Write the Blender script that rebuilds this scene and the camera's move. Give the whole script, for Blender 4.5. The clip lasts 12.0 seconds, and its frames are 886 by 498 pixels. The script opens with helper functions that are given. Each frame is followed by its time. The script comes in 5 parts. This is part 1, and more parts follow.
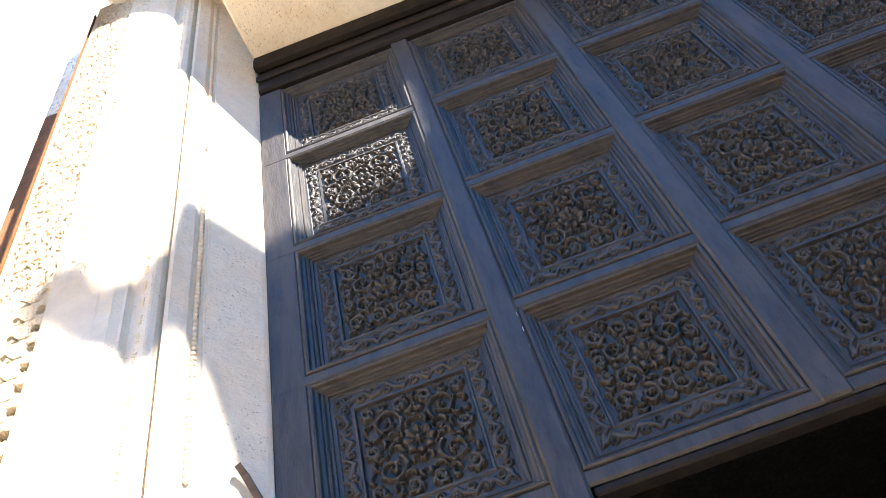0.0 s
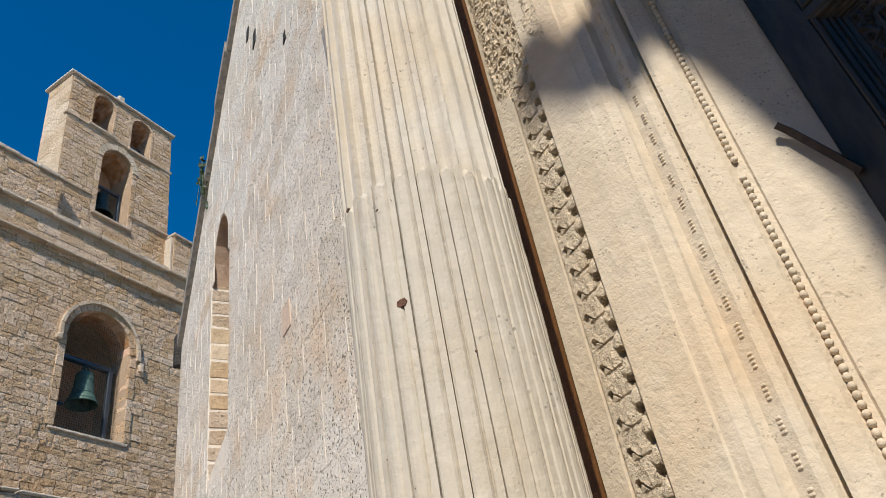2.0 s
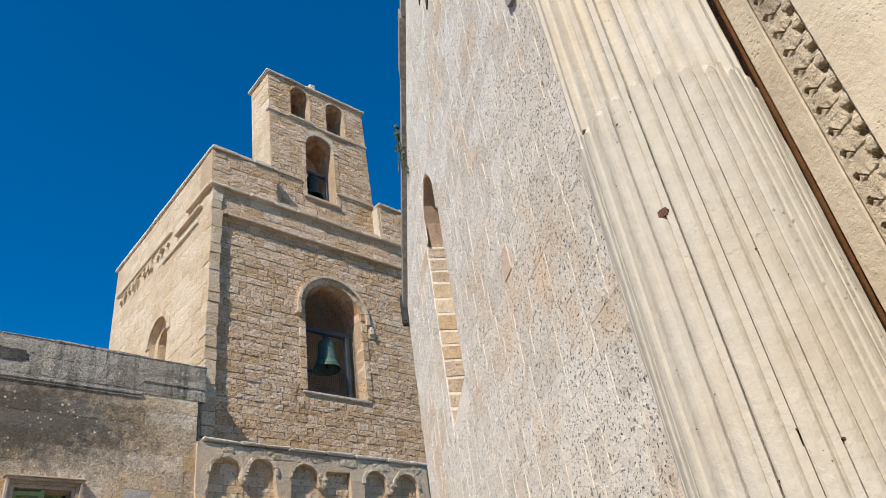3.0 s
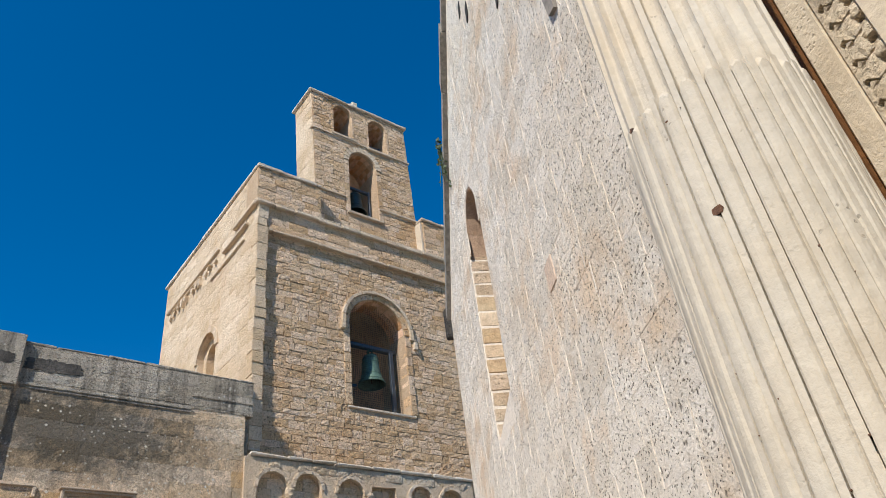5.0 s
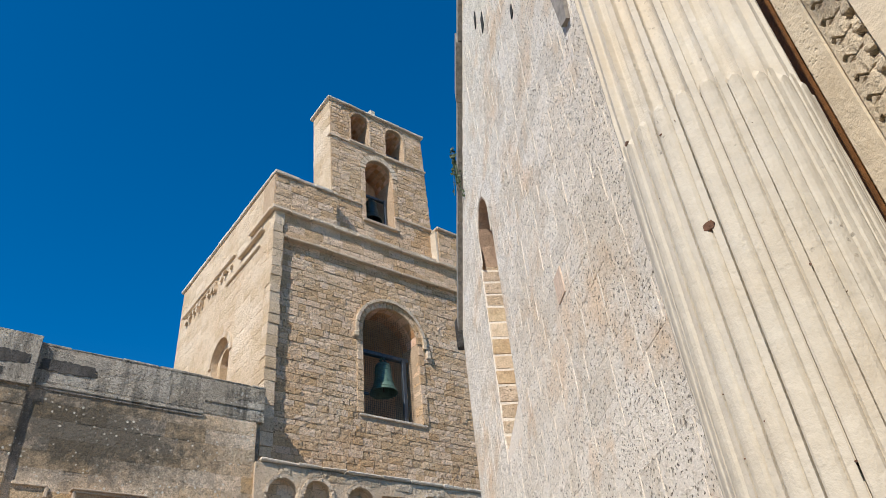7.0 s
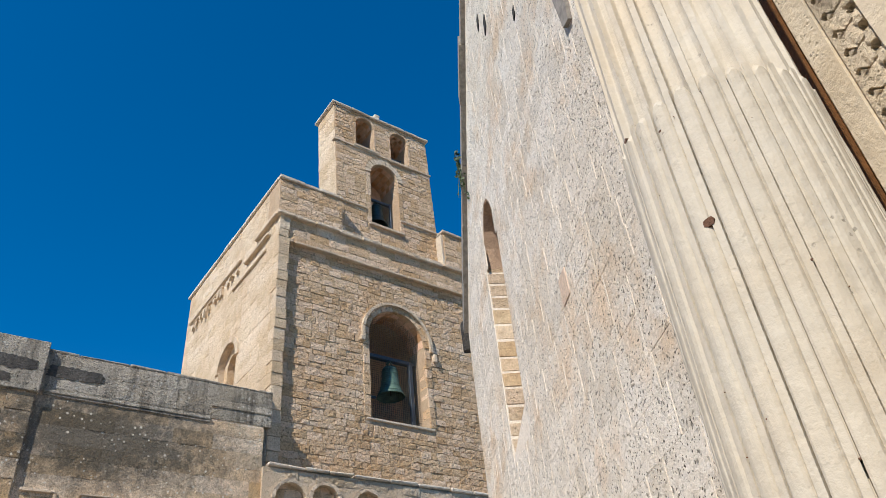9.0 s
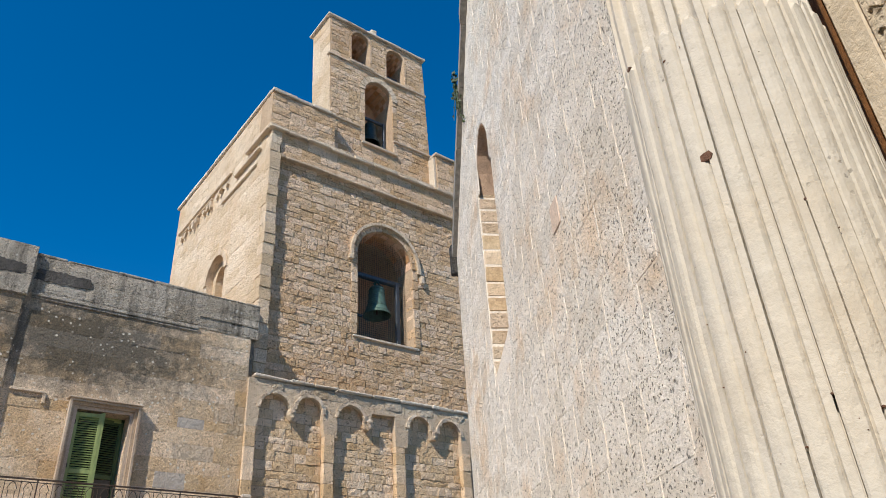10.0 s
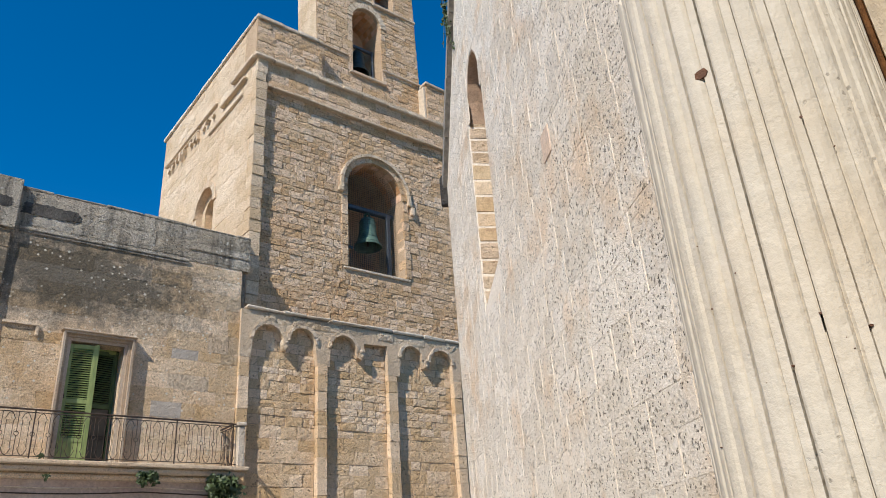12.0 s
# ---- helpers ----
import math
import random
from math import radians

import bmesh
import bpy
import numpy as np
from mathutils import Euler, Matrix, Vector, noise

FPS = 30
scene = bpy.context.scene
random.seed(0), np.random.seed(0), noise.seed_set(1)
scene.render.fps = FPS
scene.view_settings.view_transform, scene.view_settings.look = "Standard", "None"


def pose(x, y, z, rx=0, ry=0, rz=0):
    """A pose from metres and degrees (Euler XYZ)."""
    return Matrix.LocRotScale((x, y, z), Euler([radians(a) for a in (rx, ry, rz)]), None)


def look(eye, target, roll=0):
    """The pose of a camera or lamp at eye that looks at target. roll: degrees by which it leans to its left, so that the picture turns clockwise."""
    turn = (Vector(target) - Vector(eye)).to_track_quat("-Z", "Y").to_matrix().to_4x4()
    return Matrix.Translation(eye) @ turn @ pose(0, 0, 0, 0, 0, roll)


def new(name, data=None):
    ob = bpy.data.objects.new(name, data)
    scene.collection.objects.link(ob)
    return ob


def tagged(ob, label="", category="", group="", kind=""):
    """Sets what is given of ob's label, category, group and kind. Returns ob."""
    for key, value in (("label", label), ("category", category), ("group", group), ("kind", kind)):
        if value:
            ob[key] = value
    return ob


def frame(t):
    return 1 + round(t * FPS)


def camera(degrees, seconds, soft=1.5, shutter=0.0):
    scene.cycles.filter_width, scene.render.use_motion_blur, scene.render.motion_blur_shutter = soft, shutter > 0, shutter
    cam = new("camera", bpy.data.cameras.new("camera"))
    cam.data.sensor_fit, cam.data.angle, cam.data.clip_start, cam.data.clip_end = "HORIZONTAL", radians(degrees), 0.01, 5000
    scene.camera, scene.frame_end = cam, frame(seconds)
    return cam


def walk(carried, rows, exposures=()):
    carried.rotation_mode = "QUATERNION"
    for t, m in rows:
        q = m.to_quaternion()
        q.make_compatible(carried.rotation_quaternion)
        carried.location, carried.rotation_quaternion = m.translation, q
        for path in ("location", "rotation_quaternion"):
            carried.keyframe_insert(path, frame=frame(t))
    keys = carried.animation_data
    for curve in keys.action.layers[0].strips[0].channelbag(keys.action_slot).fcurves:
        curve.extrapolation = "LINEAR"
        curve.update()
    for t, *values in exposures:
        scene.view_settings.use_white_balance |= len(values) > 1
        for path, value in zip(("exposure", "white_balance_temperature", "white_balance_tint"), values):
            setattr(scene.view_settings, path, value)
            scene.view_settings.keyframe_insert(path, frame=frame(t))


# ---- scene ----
cam = camera(62.7, 12.0, soft=0.5)
ROWS = [
 (0, (0.205, 0.045, 1.616), (1.1320, 1.8162, 3.8530), -18.20),
 (0.3, (0.236, 0.046, 1.624), (0.6761, 2.0769, 3.7881), -14.18),
 (0.5, (0.237, 0.041, 1.621), (0.4400, 2.1927, 3.7015), -13.63),
 (1, (0.249, 0.048, 1.614), (-0.0746, 2.3941, 3.4548), -13.44),
 (1.5, (0.224, 0.052, 1.602), (-0.4428, 2.4429, 3.2860), -11.00),
 (2, (0.152, 0.045, 1.615), (-0.9344, 2.2583, 3.3240), -11.11),
 (2.5, (0.082, 0.001, 1.609), (-1.4418, 1.9552, 3.3010), -10.55),
 (3, (0.036, -0.021, 1.598), (-1.7463, 1.7482, 3.2384), -9.26),
 (3.5, (0.002, 0.010, 1.595), (-1.8661, 1.6410, 3.2837), -7.85),
 (5.5, (0.000, 0.000, 1.595), (-1.8462, 1.6074, 3.3297), -7.73),
 (6, (0.006, 0.015, 1.599), (-1.8036, 1.6187, 3.3748), -7.59),
 (6.5, (0.029, 0.047, 1.613), (-1.8098, 1.6148, 3.3907), -7.71),
 (7, (0.028, 0.060, 1.604), (-1.8526, 1.6088, 3.3547), -5.95),
 (9, (0.026, 0.083, 1.603), (-1.8620, 1.6067, 3.3674), -6.17),
 (9.5, (0.040, 0.034, 1.570), (-1.9996, 1.7557, 2.9381), -3.28),
 (10, (0.022, 0.077, 1.600), (-1.9921, 1.7203, 3.0976), -3.58),
 (10.5, (0.034, 0.052, 1.586), (-1.9885, 1.6488, 3.1225), -2.99),
 (11, (0.027, 0.081, 1.595), (-2.0521, 1.6789, 3.0527), -2.63),
 (11.5, (0.038, 0.044, 1.568), (-2.0070, 1.7658, 2.9306), -3.53),
 (12, (0.002, 0.101, 1.597), (-2.1004, 1.8408, 2.8440), -4.06),
]
walk(cam, [(t, look(e, a, r)) for t, e, a, r in ROWS],
     exposures=[(0, 2.9, 6400, 10), (0.3, 2.2, 6250, 10), (0.5, 1.22, 6050, 10), (1.0, 0.12, 5750, 10), (1.5, 0.18, 5900, 10), (2.0, 0.06, 6400, 10), (2.5, 0.19, 6400, 10), (3.0, 0.19, 6400, 10), (12.0, 0.22, 6400, 10)])

# ---- light ----
SUN_WAY = Vector((-0.40, 1.0, -1.0)).normalized()
world = bpy.data.worlds.new("world")
scene.world = world
world.use_nodes = True
wn, wl = world.node_tree.nodes, world.node_tree.links
sky = wn.new("ShaderNodeTexSky")
sky.sky_type, sky.sun_disc = "NISHITA", False
sky.sun_elevation = math.asin(-SUN_WAY.z)
sky.sun_rotation = math.atan2(-SUN_WAY.x, -SUN_WAY.y)
sky.air_density, sky.dust_density, sky.ozone_density = 1.0, 0.0, 4.0
wn["Background"].inputs["Strength"].default_value = 0.12
deep = wn.new("ShaderNodeHueSaturation")
deep.inputs["Saturation"].default_value = 1.4
wl.new(sky.outputs["Color"], deep.inputs["Color"])
wl.new(deep.outputs["Color"], wn["Background"].inputs["Color"])
sun = new("sun", bpy.data.lights.new("sun", "SUN"))
sun.data.energy, sun.data.angle, sun.data.color = 5.0, radians(0.53), (1.0, 0.93, 0.83)
sun.matrix_world = SUN_WAY.to_track_quat("-Z", "Y").to_matrix().to_4x4()

# ---- materials ----
def stone_material(name, base, dark, light, grain=9.0, pits=0.35, bump=0.5, rough=0.9, per_object=0.12, streak=0.0, pit_scale=38.0, stain=None, spread=(0.4, 0.62), gate=(0.42, 0.62), deep=0.03, mottle=0.22, hole=0.45, speck=None, warped=0.06, erode=0.0, tint=None, blotch=None, fine_pits=0.0, fine_scale=80.0, fine_gate=(0.46, 0.60)):
    """Limestone: large stains, fine grain, pits, and a tint of its own for each block."""
    m = bpy.data.materials.new(name)
    m.use_nodes = True
    n, l = m.node_tree.nodes, m.node_tree.links
    bsdf = n["Principled BSDF"]
    bsdf.inputs["Roughness"].default_value = rough
    bsdf.inputs["Specular IOR Level"].default_value = 0.25
    geo, info, co = n.new("ShaderNodeNewGeometry"), n.new("ShaderNodeObjectInfo"), n.new("ShaderNodeTexCoord")

    def tex(scale, detail=6, roughness=0.6, vec=None):
        t = n.new("ShaderNodeTexNoise")
        t.inputs["Scale"].default_value, t.inputs["Detail"].default_value, t.inputs["Roughness"].default_value = scale, detail, roughness
        l.new(vec or geo.outputs["Position"], t.inputs["Vector"])
        return t

    def ramp(src, a, b):
        r = n.new("ShaderNodeMapRange")
        r.inputs["From Min"].default_value, r.inputs["From Max"].default_value = a, b
        l.new(src, r.inputs["Value"])
        return r.outputs["Result"]

    def mix(fac, a, b, mode="MIX"):
        x = n.new("ShaderNodeMix")
        x.data_type, x.blend_type = "RGBA", mode
        if isinstance(fac, float):
            x.inputs[0].default_value = fac
        else:
            l.new(fac, x.inputs[0])
        for s, v in ((6, a), (7, b)):
            if isinstance(v, tuple):
                x.inputs[s].default_value = (*v, 1)
            else:
                l.new(v, x.inputs[s])
        return x.outputs[2]

    big, mid, fine = tex(0.7, 4), tex(grain, 8, 0.7), tex(grain * 14, 4, 0.7)
    col = mix(ramp(big.outputs["Fac"], *spread), base, light)
    col = mix(ramp(mid.outputs["Fac"], 0.5, 0.78), col, dark)
    if tint:
        col = mix(ramp(tex(1.3, 5, 0.62).outputs["Fac"], 0.5, 0.66), col, tint)
    if blotch:
        # weather stain round a place of its own, with a ragged edge
        centre, radii, stain_colour = blotch
        mp = n.new("ShaderNodeMapping")
        mp.vector_type = "TEXTURE"
        mp.inputs["Location"].default_value, mp.inputs["Scale"].default_value = centre, radii
        l.new(geo.outputs["Position"], mp.inputs["Vector"])
        far = n.new("ShaderNodeVectorMath")
        far.operation = "LENGTH"
        l.new(mp.outputs["Vector"], far.inputs[0])
        rag = n.new("ShaderNodeMath")
        rag.operation = "MULTIPLY_ADD"
        rag.inputs[1].default_value = -2.6
        l.new(tex(4.2, 12, 0.80).outputs["Fac"], rag.inputs[0]), l.new(far.outputs["Value"], rag.inputs[2])
        col = mix(ramp(rag.outputs[0], 0.0, -0.85), col, stain_colour)
    if streak:
        mp = n.new("ShaderNodeMapping")
        mp.inputs["Scale"].default_value = (3.0, 3.0, 0.35)
        l.new(geo.outputs["Position"], mp.inputs["Vector"])
        st = tex(1.5, 7, 0.65, mp.outputs["Vector"])
        col = mix(ramp(st.outputs["Fac"], 0.46, 0.46 + 0.3 / streak), col, stain or dark)
    # block by block
    add = n.new("ShaderNodeMath")
    add.operation = "ADD"
    l.new(info.outputs["Random"], add.inputs[0])
    l.new(geo.outputs["Random Per Island"], add.inputs[1])
    frac = n.new("ShaderNodeMath")
    frac.operation = "FRACT"
    l.new(add.outputs[0], frac.inputs[0])
    hsv = n.new("ShaderNodeHueSaturation")
    v = n.new("ShaderNodeMapRange")
    v.inputs["To Min"].default_value, v.inputs["To Max"].default_value = 1 - per_object, 1 + per_object
    l.new(frac.outputs[0], v.inputs["Value"])
    grit = n.new("ShaderNodeMapRange")
    grit.inputs["From Min"].default_value, grit.inputs["From Max"].default_value = 0.34, 0.66
    grit.inputs["To Min"].default_value, grit.inputs["To Max"].default_value = 1 - mottle, 1 + mottle * 0.8
    l.new(tex(grain * 5, 7, 0.75).outputs["Fac"], grit.inputs["Value"])
    tone = n.new("ShaderNodeMath")
    tone.operation = "MULTIPLY"
    l.new(v.outputs["Result"], tone.inputs[0]), l.new(grit.outputs["Result"], tone.inputs[1])
    l.new(tone.outputs[0], hsv.inputs["Value"])
    sat = n.new("ShaderNodeMapRange")
    sat.inputs["To Min"].default_value, sat.inputs["To Max"].default_value = 1 + per_object, 1 - per_object
    l.new(frac.outputs[0], sat.inputs["Value"])
    l.new(sat.outputs["Result"], hsv.inputs["Saturation"])
    l.new(col, hsv.inputs["Color"])
    # pits; the dark inside them is put into the colour
    vor = n.new("ShaderNodeTexVoronoi")
    vor.inputs["Scale"].default_value = pit_scale
    warp = mix(warped, geo.outputs["Position"], mid.outputs["Color"])
    l.new(warp, vor.inputs["Vector"])
    gated = ramp(tex(grain * 0.6, 5).outputs["Fac"], *gate)
    pit = ramp(vor.outputs["Distance"], 0.30, 0.16)
    pm = n.new("ShaderNodeMath")
    pm.operation = "MULTIPLY"
    l.new(pit, pm.inputs[0]), l.new(gated, pm.inputs[1])
    pk = n.new("ShaderNodeMath")
    pk.operation = "MULTIPLY"
    pk.inputs[1].default_value = pits
    l.new(pm.outputs[0], pk.inputs[0])
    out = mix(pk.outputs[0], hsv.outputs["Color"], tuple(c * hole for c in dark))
    if speck:
        lich = n.new("ShaderNodeTexVoronoi")
        lich.inputs["Scale"].default_value = 9.0
        l.new(mix(0.05, geo.outputs["Position"], mid.outputs["Color"]), lich.inputs["Vector"])
        sp = n.new("ShaderNodeMath")
        sp.operation = "MULTIPLY"
        l.new(ramp(lich.outputs["Distance"], 0.24, 0.14), sp.inputs[0])
        l.new(ramp(tex(2.3, 3).outputs["Fac"], 0.46, 0.56), sp.inputs[1])
        out = mix(sp.outputs[0], out, speck)
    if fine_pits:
        # small sharp holes in clusters, their dark insides put into the colour
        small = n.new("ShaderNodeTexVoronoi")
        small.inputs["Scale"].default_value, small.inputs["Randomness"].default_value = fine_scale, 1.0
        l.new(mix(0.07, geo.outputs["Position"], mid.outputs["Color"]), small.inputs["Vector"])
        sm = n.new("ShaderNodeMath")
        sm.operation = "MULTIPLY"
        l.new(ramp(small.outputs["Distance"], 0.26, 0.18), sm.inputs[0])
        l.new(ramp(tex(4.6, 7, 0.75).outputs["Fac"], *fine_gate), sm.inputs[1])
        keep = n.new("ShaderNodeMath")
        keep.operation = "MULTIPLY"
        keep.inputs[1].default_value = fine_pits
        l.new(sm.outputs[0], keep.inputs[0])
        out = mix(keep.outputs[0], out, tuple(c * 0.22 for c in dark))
    l.new(out, bsdf.inputs["Base Color"])
    h = n.new("ShaderNodeMath")
    h.operation = "MULTIPLY_ADD"
    l.new(fine.outputs["Fac"], h.inputs[0])
    h.inputs[1].default_value = 0.4
    l.new(mid.outputs["Fac"], h.inputs[2])
    h2 = n.new("ShaderNodeMath")
    h2.operation = "SUBTRACT"
    l.new(h.outputs[0], h2.inputs[0]), l.new(pk.outputs[0], h2.inputs[1])
    if erode:
        # hollows weathered out between harder ribs
        worn = n.new("ShaderNodeMath")
        worn.operation = "MULTIPLY_ADD"
        worn.inputs[1].default_value = -erode
        l.new(ramp(tex(grain * 2.1, 9, 0.66).outputs["Fac"], 0.50, 0.60), worn.inputs[0]), l.new(h2.outputs[0], worn.inputs[2])
        h2 = worn
    if fine_pits:
        dug = n.new("ShaderNodeMath")
        dug.operation = "SUBTRACT"
        l.new(h2.outputs[0], dug.inputs[0]), l.new(keep.outputs[0], dug.inputs[1])
        h2 = dug
    b = n.new("ShaderNodeBump")
    b.inputs["Strength"].default_value, b.inputs["Distance"].default_value = bump, deep
    l.new(h2.outputs[0], b.inputs["Height"])
    l.new(b.outputs["Normal"], bsdf.inputs["Normal"])
    return m


def plain_material(name, base, dark, rough=0.6, metal=0.0, scale=12.0, stretch=(1, 1, 1), bump=0.25, amount=(0.35, 0.7), distance=0.004, gloss=0.5):
    m = bpy.data.materials.new(name)
    m.use_nodes = True
    n, l = m.node_tree.nodes, m.node_tree.links
    bsdf = n["Principled BSDF"]
    bsdf.inputs["Roughness"].default_value, bsdf.inputs["Metallic"].default_value = rough, metal
    bsdf.inputs["Specular IOR Level"].default_value = gloss
    co = n.new("ShaderNodeTexCoord")
    mp = n.new("ShaderNodeMapping")
    mp.inputs["Scale"].default_value = stretch
    l.new(co.outputs["Object"], mp.inputs["Vector"])
    t = n.new("ShaderNodeTexNoise")
    t.inputs["Scale"].default_value, t.inputs["Detail"].default_value, t.inputs["Roughness"].default_value = scale, 8, 0.65
    l.new(mp.outputs["Vector"], t.inputs["Vector"])
    r = n.new("ShaderNodeMapRange")
    r.inputs["From Min"].default_value, r.inputs["From Max"].default_value = amount
    l.new(t.outputs["Fac"], r.inputs["Value"])
    x = n.new("ShaderNodeMix")
    x.data_type = "RGBA"
    x.inputs[6].default_value, x.inputs[7].default_value = (*base, 1), (*dark, 1)
    l.new(r.outputs["Result"], x.inputs[0])
    l.new(x.outputs[2], bsdf.inputs["Base Color"])
    b = n.new("ShaderNodeBump")
    b.inputs["Strength"].default_value, b.inputs["Distance"].default_value = bump, distance
    l.new(t.outputs["Fac"], b.inputs["Height"])
    l.new(b.outputs["Normal"], bsdf.inputs["Normal"])
    return m


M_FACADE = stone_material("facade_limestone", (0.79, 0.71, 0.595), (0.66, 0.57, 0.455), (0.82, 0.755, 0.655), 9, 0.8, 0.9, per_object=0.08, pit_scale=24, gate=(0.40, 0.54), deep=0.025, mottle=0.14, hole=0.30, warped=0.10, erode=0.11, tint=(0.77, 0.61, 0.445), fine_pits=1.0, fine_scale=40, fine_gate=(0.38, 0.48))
M_FACADE_MORTAR = stone_material("pale_mortar", (0.80, 0.71, 0.59), (0.74, 0.65, 0.53), (0.82, 0.74, 0.63), 9, 0.3, 0.6, per_object=0.02)
M_REVEAL = stone_material("ochre_limestone", (0.58, 0.43, 0.27), (0.40, 0.28, 0.17), (0.64, 0.52, 0.36), 7, 0.5, 0.6, per_object=0.16, pit_scale=26)
M_PORTAL = stone_material("portal_limestone", (0.63, 0.53, 0.39), (0.58, 0.475, 0.335), (0.67, 0.59, 0.465), 3, 0.5, 0.4, per_object=0.03, pit_scale=60, gate=(0.50, 0.62), mottle=0.08, hole=0.5, tint=(0.65, 0.50, 0.33), fine_pits=0.5, fine_gate=(0.5, 0.62))
M_COLUMN = stone_material("column_limestone", (0.56, 0.51, 0.42), (0.515, 0.455, 0.36), (0.58, 0.54, 0.465), 3, 0.18, 0.3, per_object=0.03, pit_scale=52, gate=(0.53, 0.66), mottle=0.07, fine_pits=0.6, fine_scale=60, fine_gate=(0.56, 0.66), tint=(0.555, 0.485, 0.38))
M_CARVED = stone_material("eroded_limestone", (0.70, 0.58, 0.415), (0.58, 0.46, 0.31), (0.73, 0.63, 0.48), 9, 0.5, 0.7, per_object=0.05, pit_scale=40, erode=0.15, fine_pits=0.6)
M_TOWER = stone_material("tower_limestone", (0.70, 0.48, 0.295), (0.42, 0.28, 0.165), (0.755, 0.55, 0.36), 12, 0.9, 1.0, mottle=0.42, per_object=0.14, pit_scale=14, deep=0.035, gate=(0.46, 0.56), hole=0.28, warped=0.08, erode=0.35)
M_TOWER_MORTAR = stone_material("tower_mortar", (0.47, 0.335, 0.22), (0.32, 0.225, 0.145), (0.53, 0.40, 0.275), 11, 0.5, 0.8, per_object=0.02, deep=0.035, erode=0.2)
M_ARCADE = stone_material("yellow_arcade_limestone", (0.75, 0.535, 0.325), (0.52, 0.36, 0.215), (0.795, 0.60, 0.395), 12, 0.8, 0.9, mottle=0.36, per_object=0.14, pit_scale=15, deep=0.035, gate=(0.48, 0.58), hole=0.3, warped=0.08, erode=0.28)
M_TRIM = stone_material("trim_limestone", (0.64, 0.49, 0.345), (0.46, 0.345, 0.235), (0.70, 0.57, 0.42), 10, 0.6, 0.9, per_object=0.08, pit_scale=20, deep=0.035, erode=0.25)
M_COPING = stone_material("coping_stone", (0.66, 0.555, 0.43), (0.44, 0.365, 0.28), (0.76, 0.665, 0.54), 10, 0.5, 0.9, per_object=0.08, pit_scale=20, deep=0.035, erode=0.25)
M_BELFRY_IN = stone_material("red_vault_stone", (0.66, 0.38, 0.225), (0.48, 0.25, 0.14), (0.68, 0.45, 0.29), 8, 0.4, 0.8, per_object=0.2)
M_HOUSE = stone_material("house_limestone", (0.70, 0.515, 0.33), (0.54, 0.385, 0.24), (0.74, 0.585, 0.41), 9, 0.6, 0.8, deep=0.045, per_object=0.16, pit_scale=18, mottle=0.42, hole=0.35, gate=(0.46, 0.58), erode=0.3, tint=(0.65, 0.46, 0.275), blotch=((-13.75, 2.75, 7.3), (3.0, 2.7, 1.05), (0.16, 0.135, 0.10)), speck=(0.68, 0.63, 0.53))
M_HOUSE_TOP = stone_material("lichened_limestone", (0.56, 0.485, 0.385), (0.15, 0.13, 0.10), (0.62, 0.55, 0.445), 17, 0.9, 1.0, deep=0.045, per_object=0.10, pit_scale=24, mottle=0.55, hole=0.35, gate=(0.40, 0.54), warped=0.12, streak=1.1, stain=(0.12, 0.105, 0.083), speck=(0.66, 0.62, 0.54), erode=0.35)
M_PLASTER = stone_material("pink_plaster", (0.56, 0.44, 0.38), (0.42, 0.33, 0.28), (0.62, 0.52, 0.46), 3, 0.2, 0.2)
M_ERODED = stone_material("honeycombed_limestone", (0.66, 0.50, 0.335), (0.50, 0.37, 0.24), (0.70, 0.575, 0.42), 10, 0.7, 1.0, deep=0.05, per_object=0.10, pit_scale=17, mottle=0.22, hole=0.55, gate=(0.44, 0.58), warped=0.12, erode=0.6)
M_CEMENT = stone_material("grey_repair_mortar", (0.47, 0.41, 0.34), (0.38, 0.33, 0.27), (0.53, 0.475, 0.41), 9, 0.5, 0.7, mottle=0.2, erode=0.3)
M_GROUND = stone_material("paving_stone", (0.33, 0.295, 0.25), (0.22, 0.20, 0.17), (0.39, 0.355, 0.31), 4, 0.4, 0.4)
M_ROOFEDGE = plain_material("grey_coping", (0.34, 0.305, 0.26), (0.16, 0.145, 0.125), 0.9, 0, 14)
M_WOOD = plain_material("weathered_dark_wood", (0.036, 0.029, 0.0235), (0.008, 0.0068, 0.006), 0.54, 0, 34, (1, 1, 0.22), 0.6, (0.42, 0.72), 0.008, 0.45)
M_WOOD_BROWN = plain_material("dark_brown_wood", (0.016, 0.011, 0.008), (0.006, 0.0045, 0.0035), 0.7, 0, 24, (1, 1, 0.2), 0.7, (0.35, 0.7), 0.006, 0.2)
M_IRON = plain_material("rusty_iron", (0.050, 0.032, 0.024), (0.02, 0.014, 0.011), 0.8, 0.0, 40)
M_RAIL = plain_material("painted_iron", (0.045, 0.038, 0.032), (0.09, 0.05, 0.03), 0.6, 0.3, 30)
M_BRONZE = plain_material("verdigris_bronze", (0.12, 0.20, 0.15), (0.05, 0.085, 0.065), 0.6, 0.25, 9)
M_DARK_BRONZE = plain_material("dark_bronze", (0.06, 0.085, 0.075), (0.03, 0.04, 0.035), 0.5, 0.6, 9)
M_STEEL = plain_material("blue_grey_steel", (0.10, 0.13, 0.16), (0.06, 0.07, 0.09), 0.5, 0.4, 20)
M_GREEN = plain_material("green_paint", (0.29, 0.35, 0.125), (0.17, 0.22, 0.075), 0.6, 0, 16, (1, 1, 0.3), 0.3)
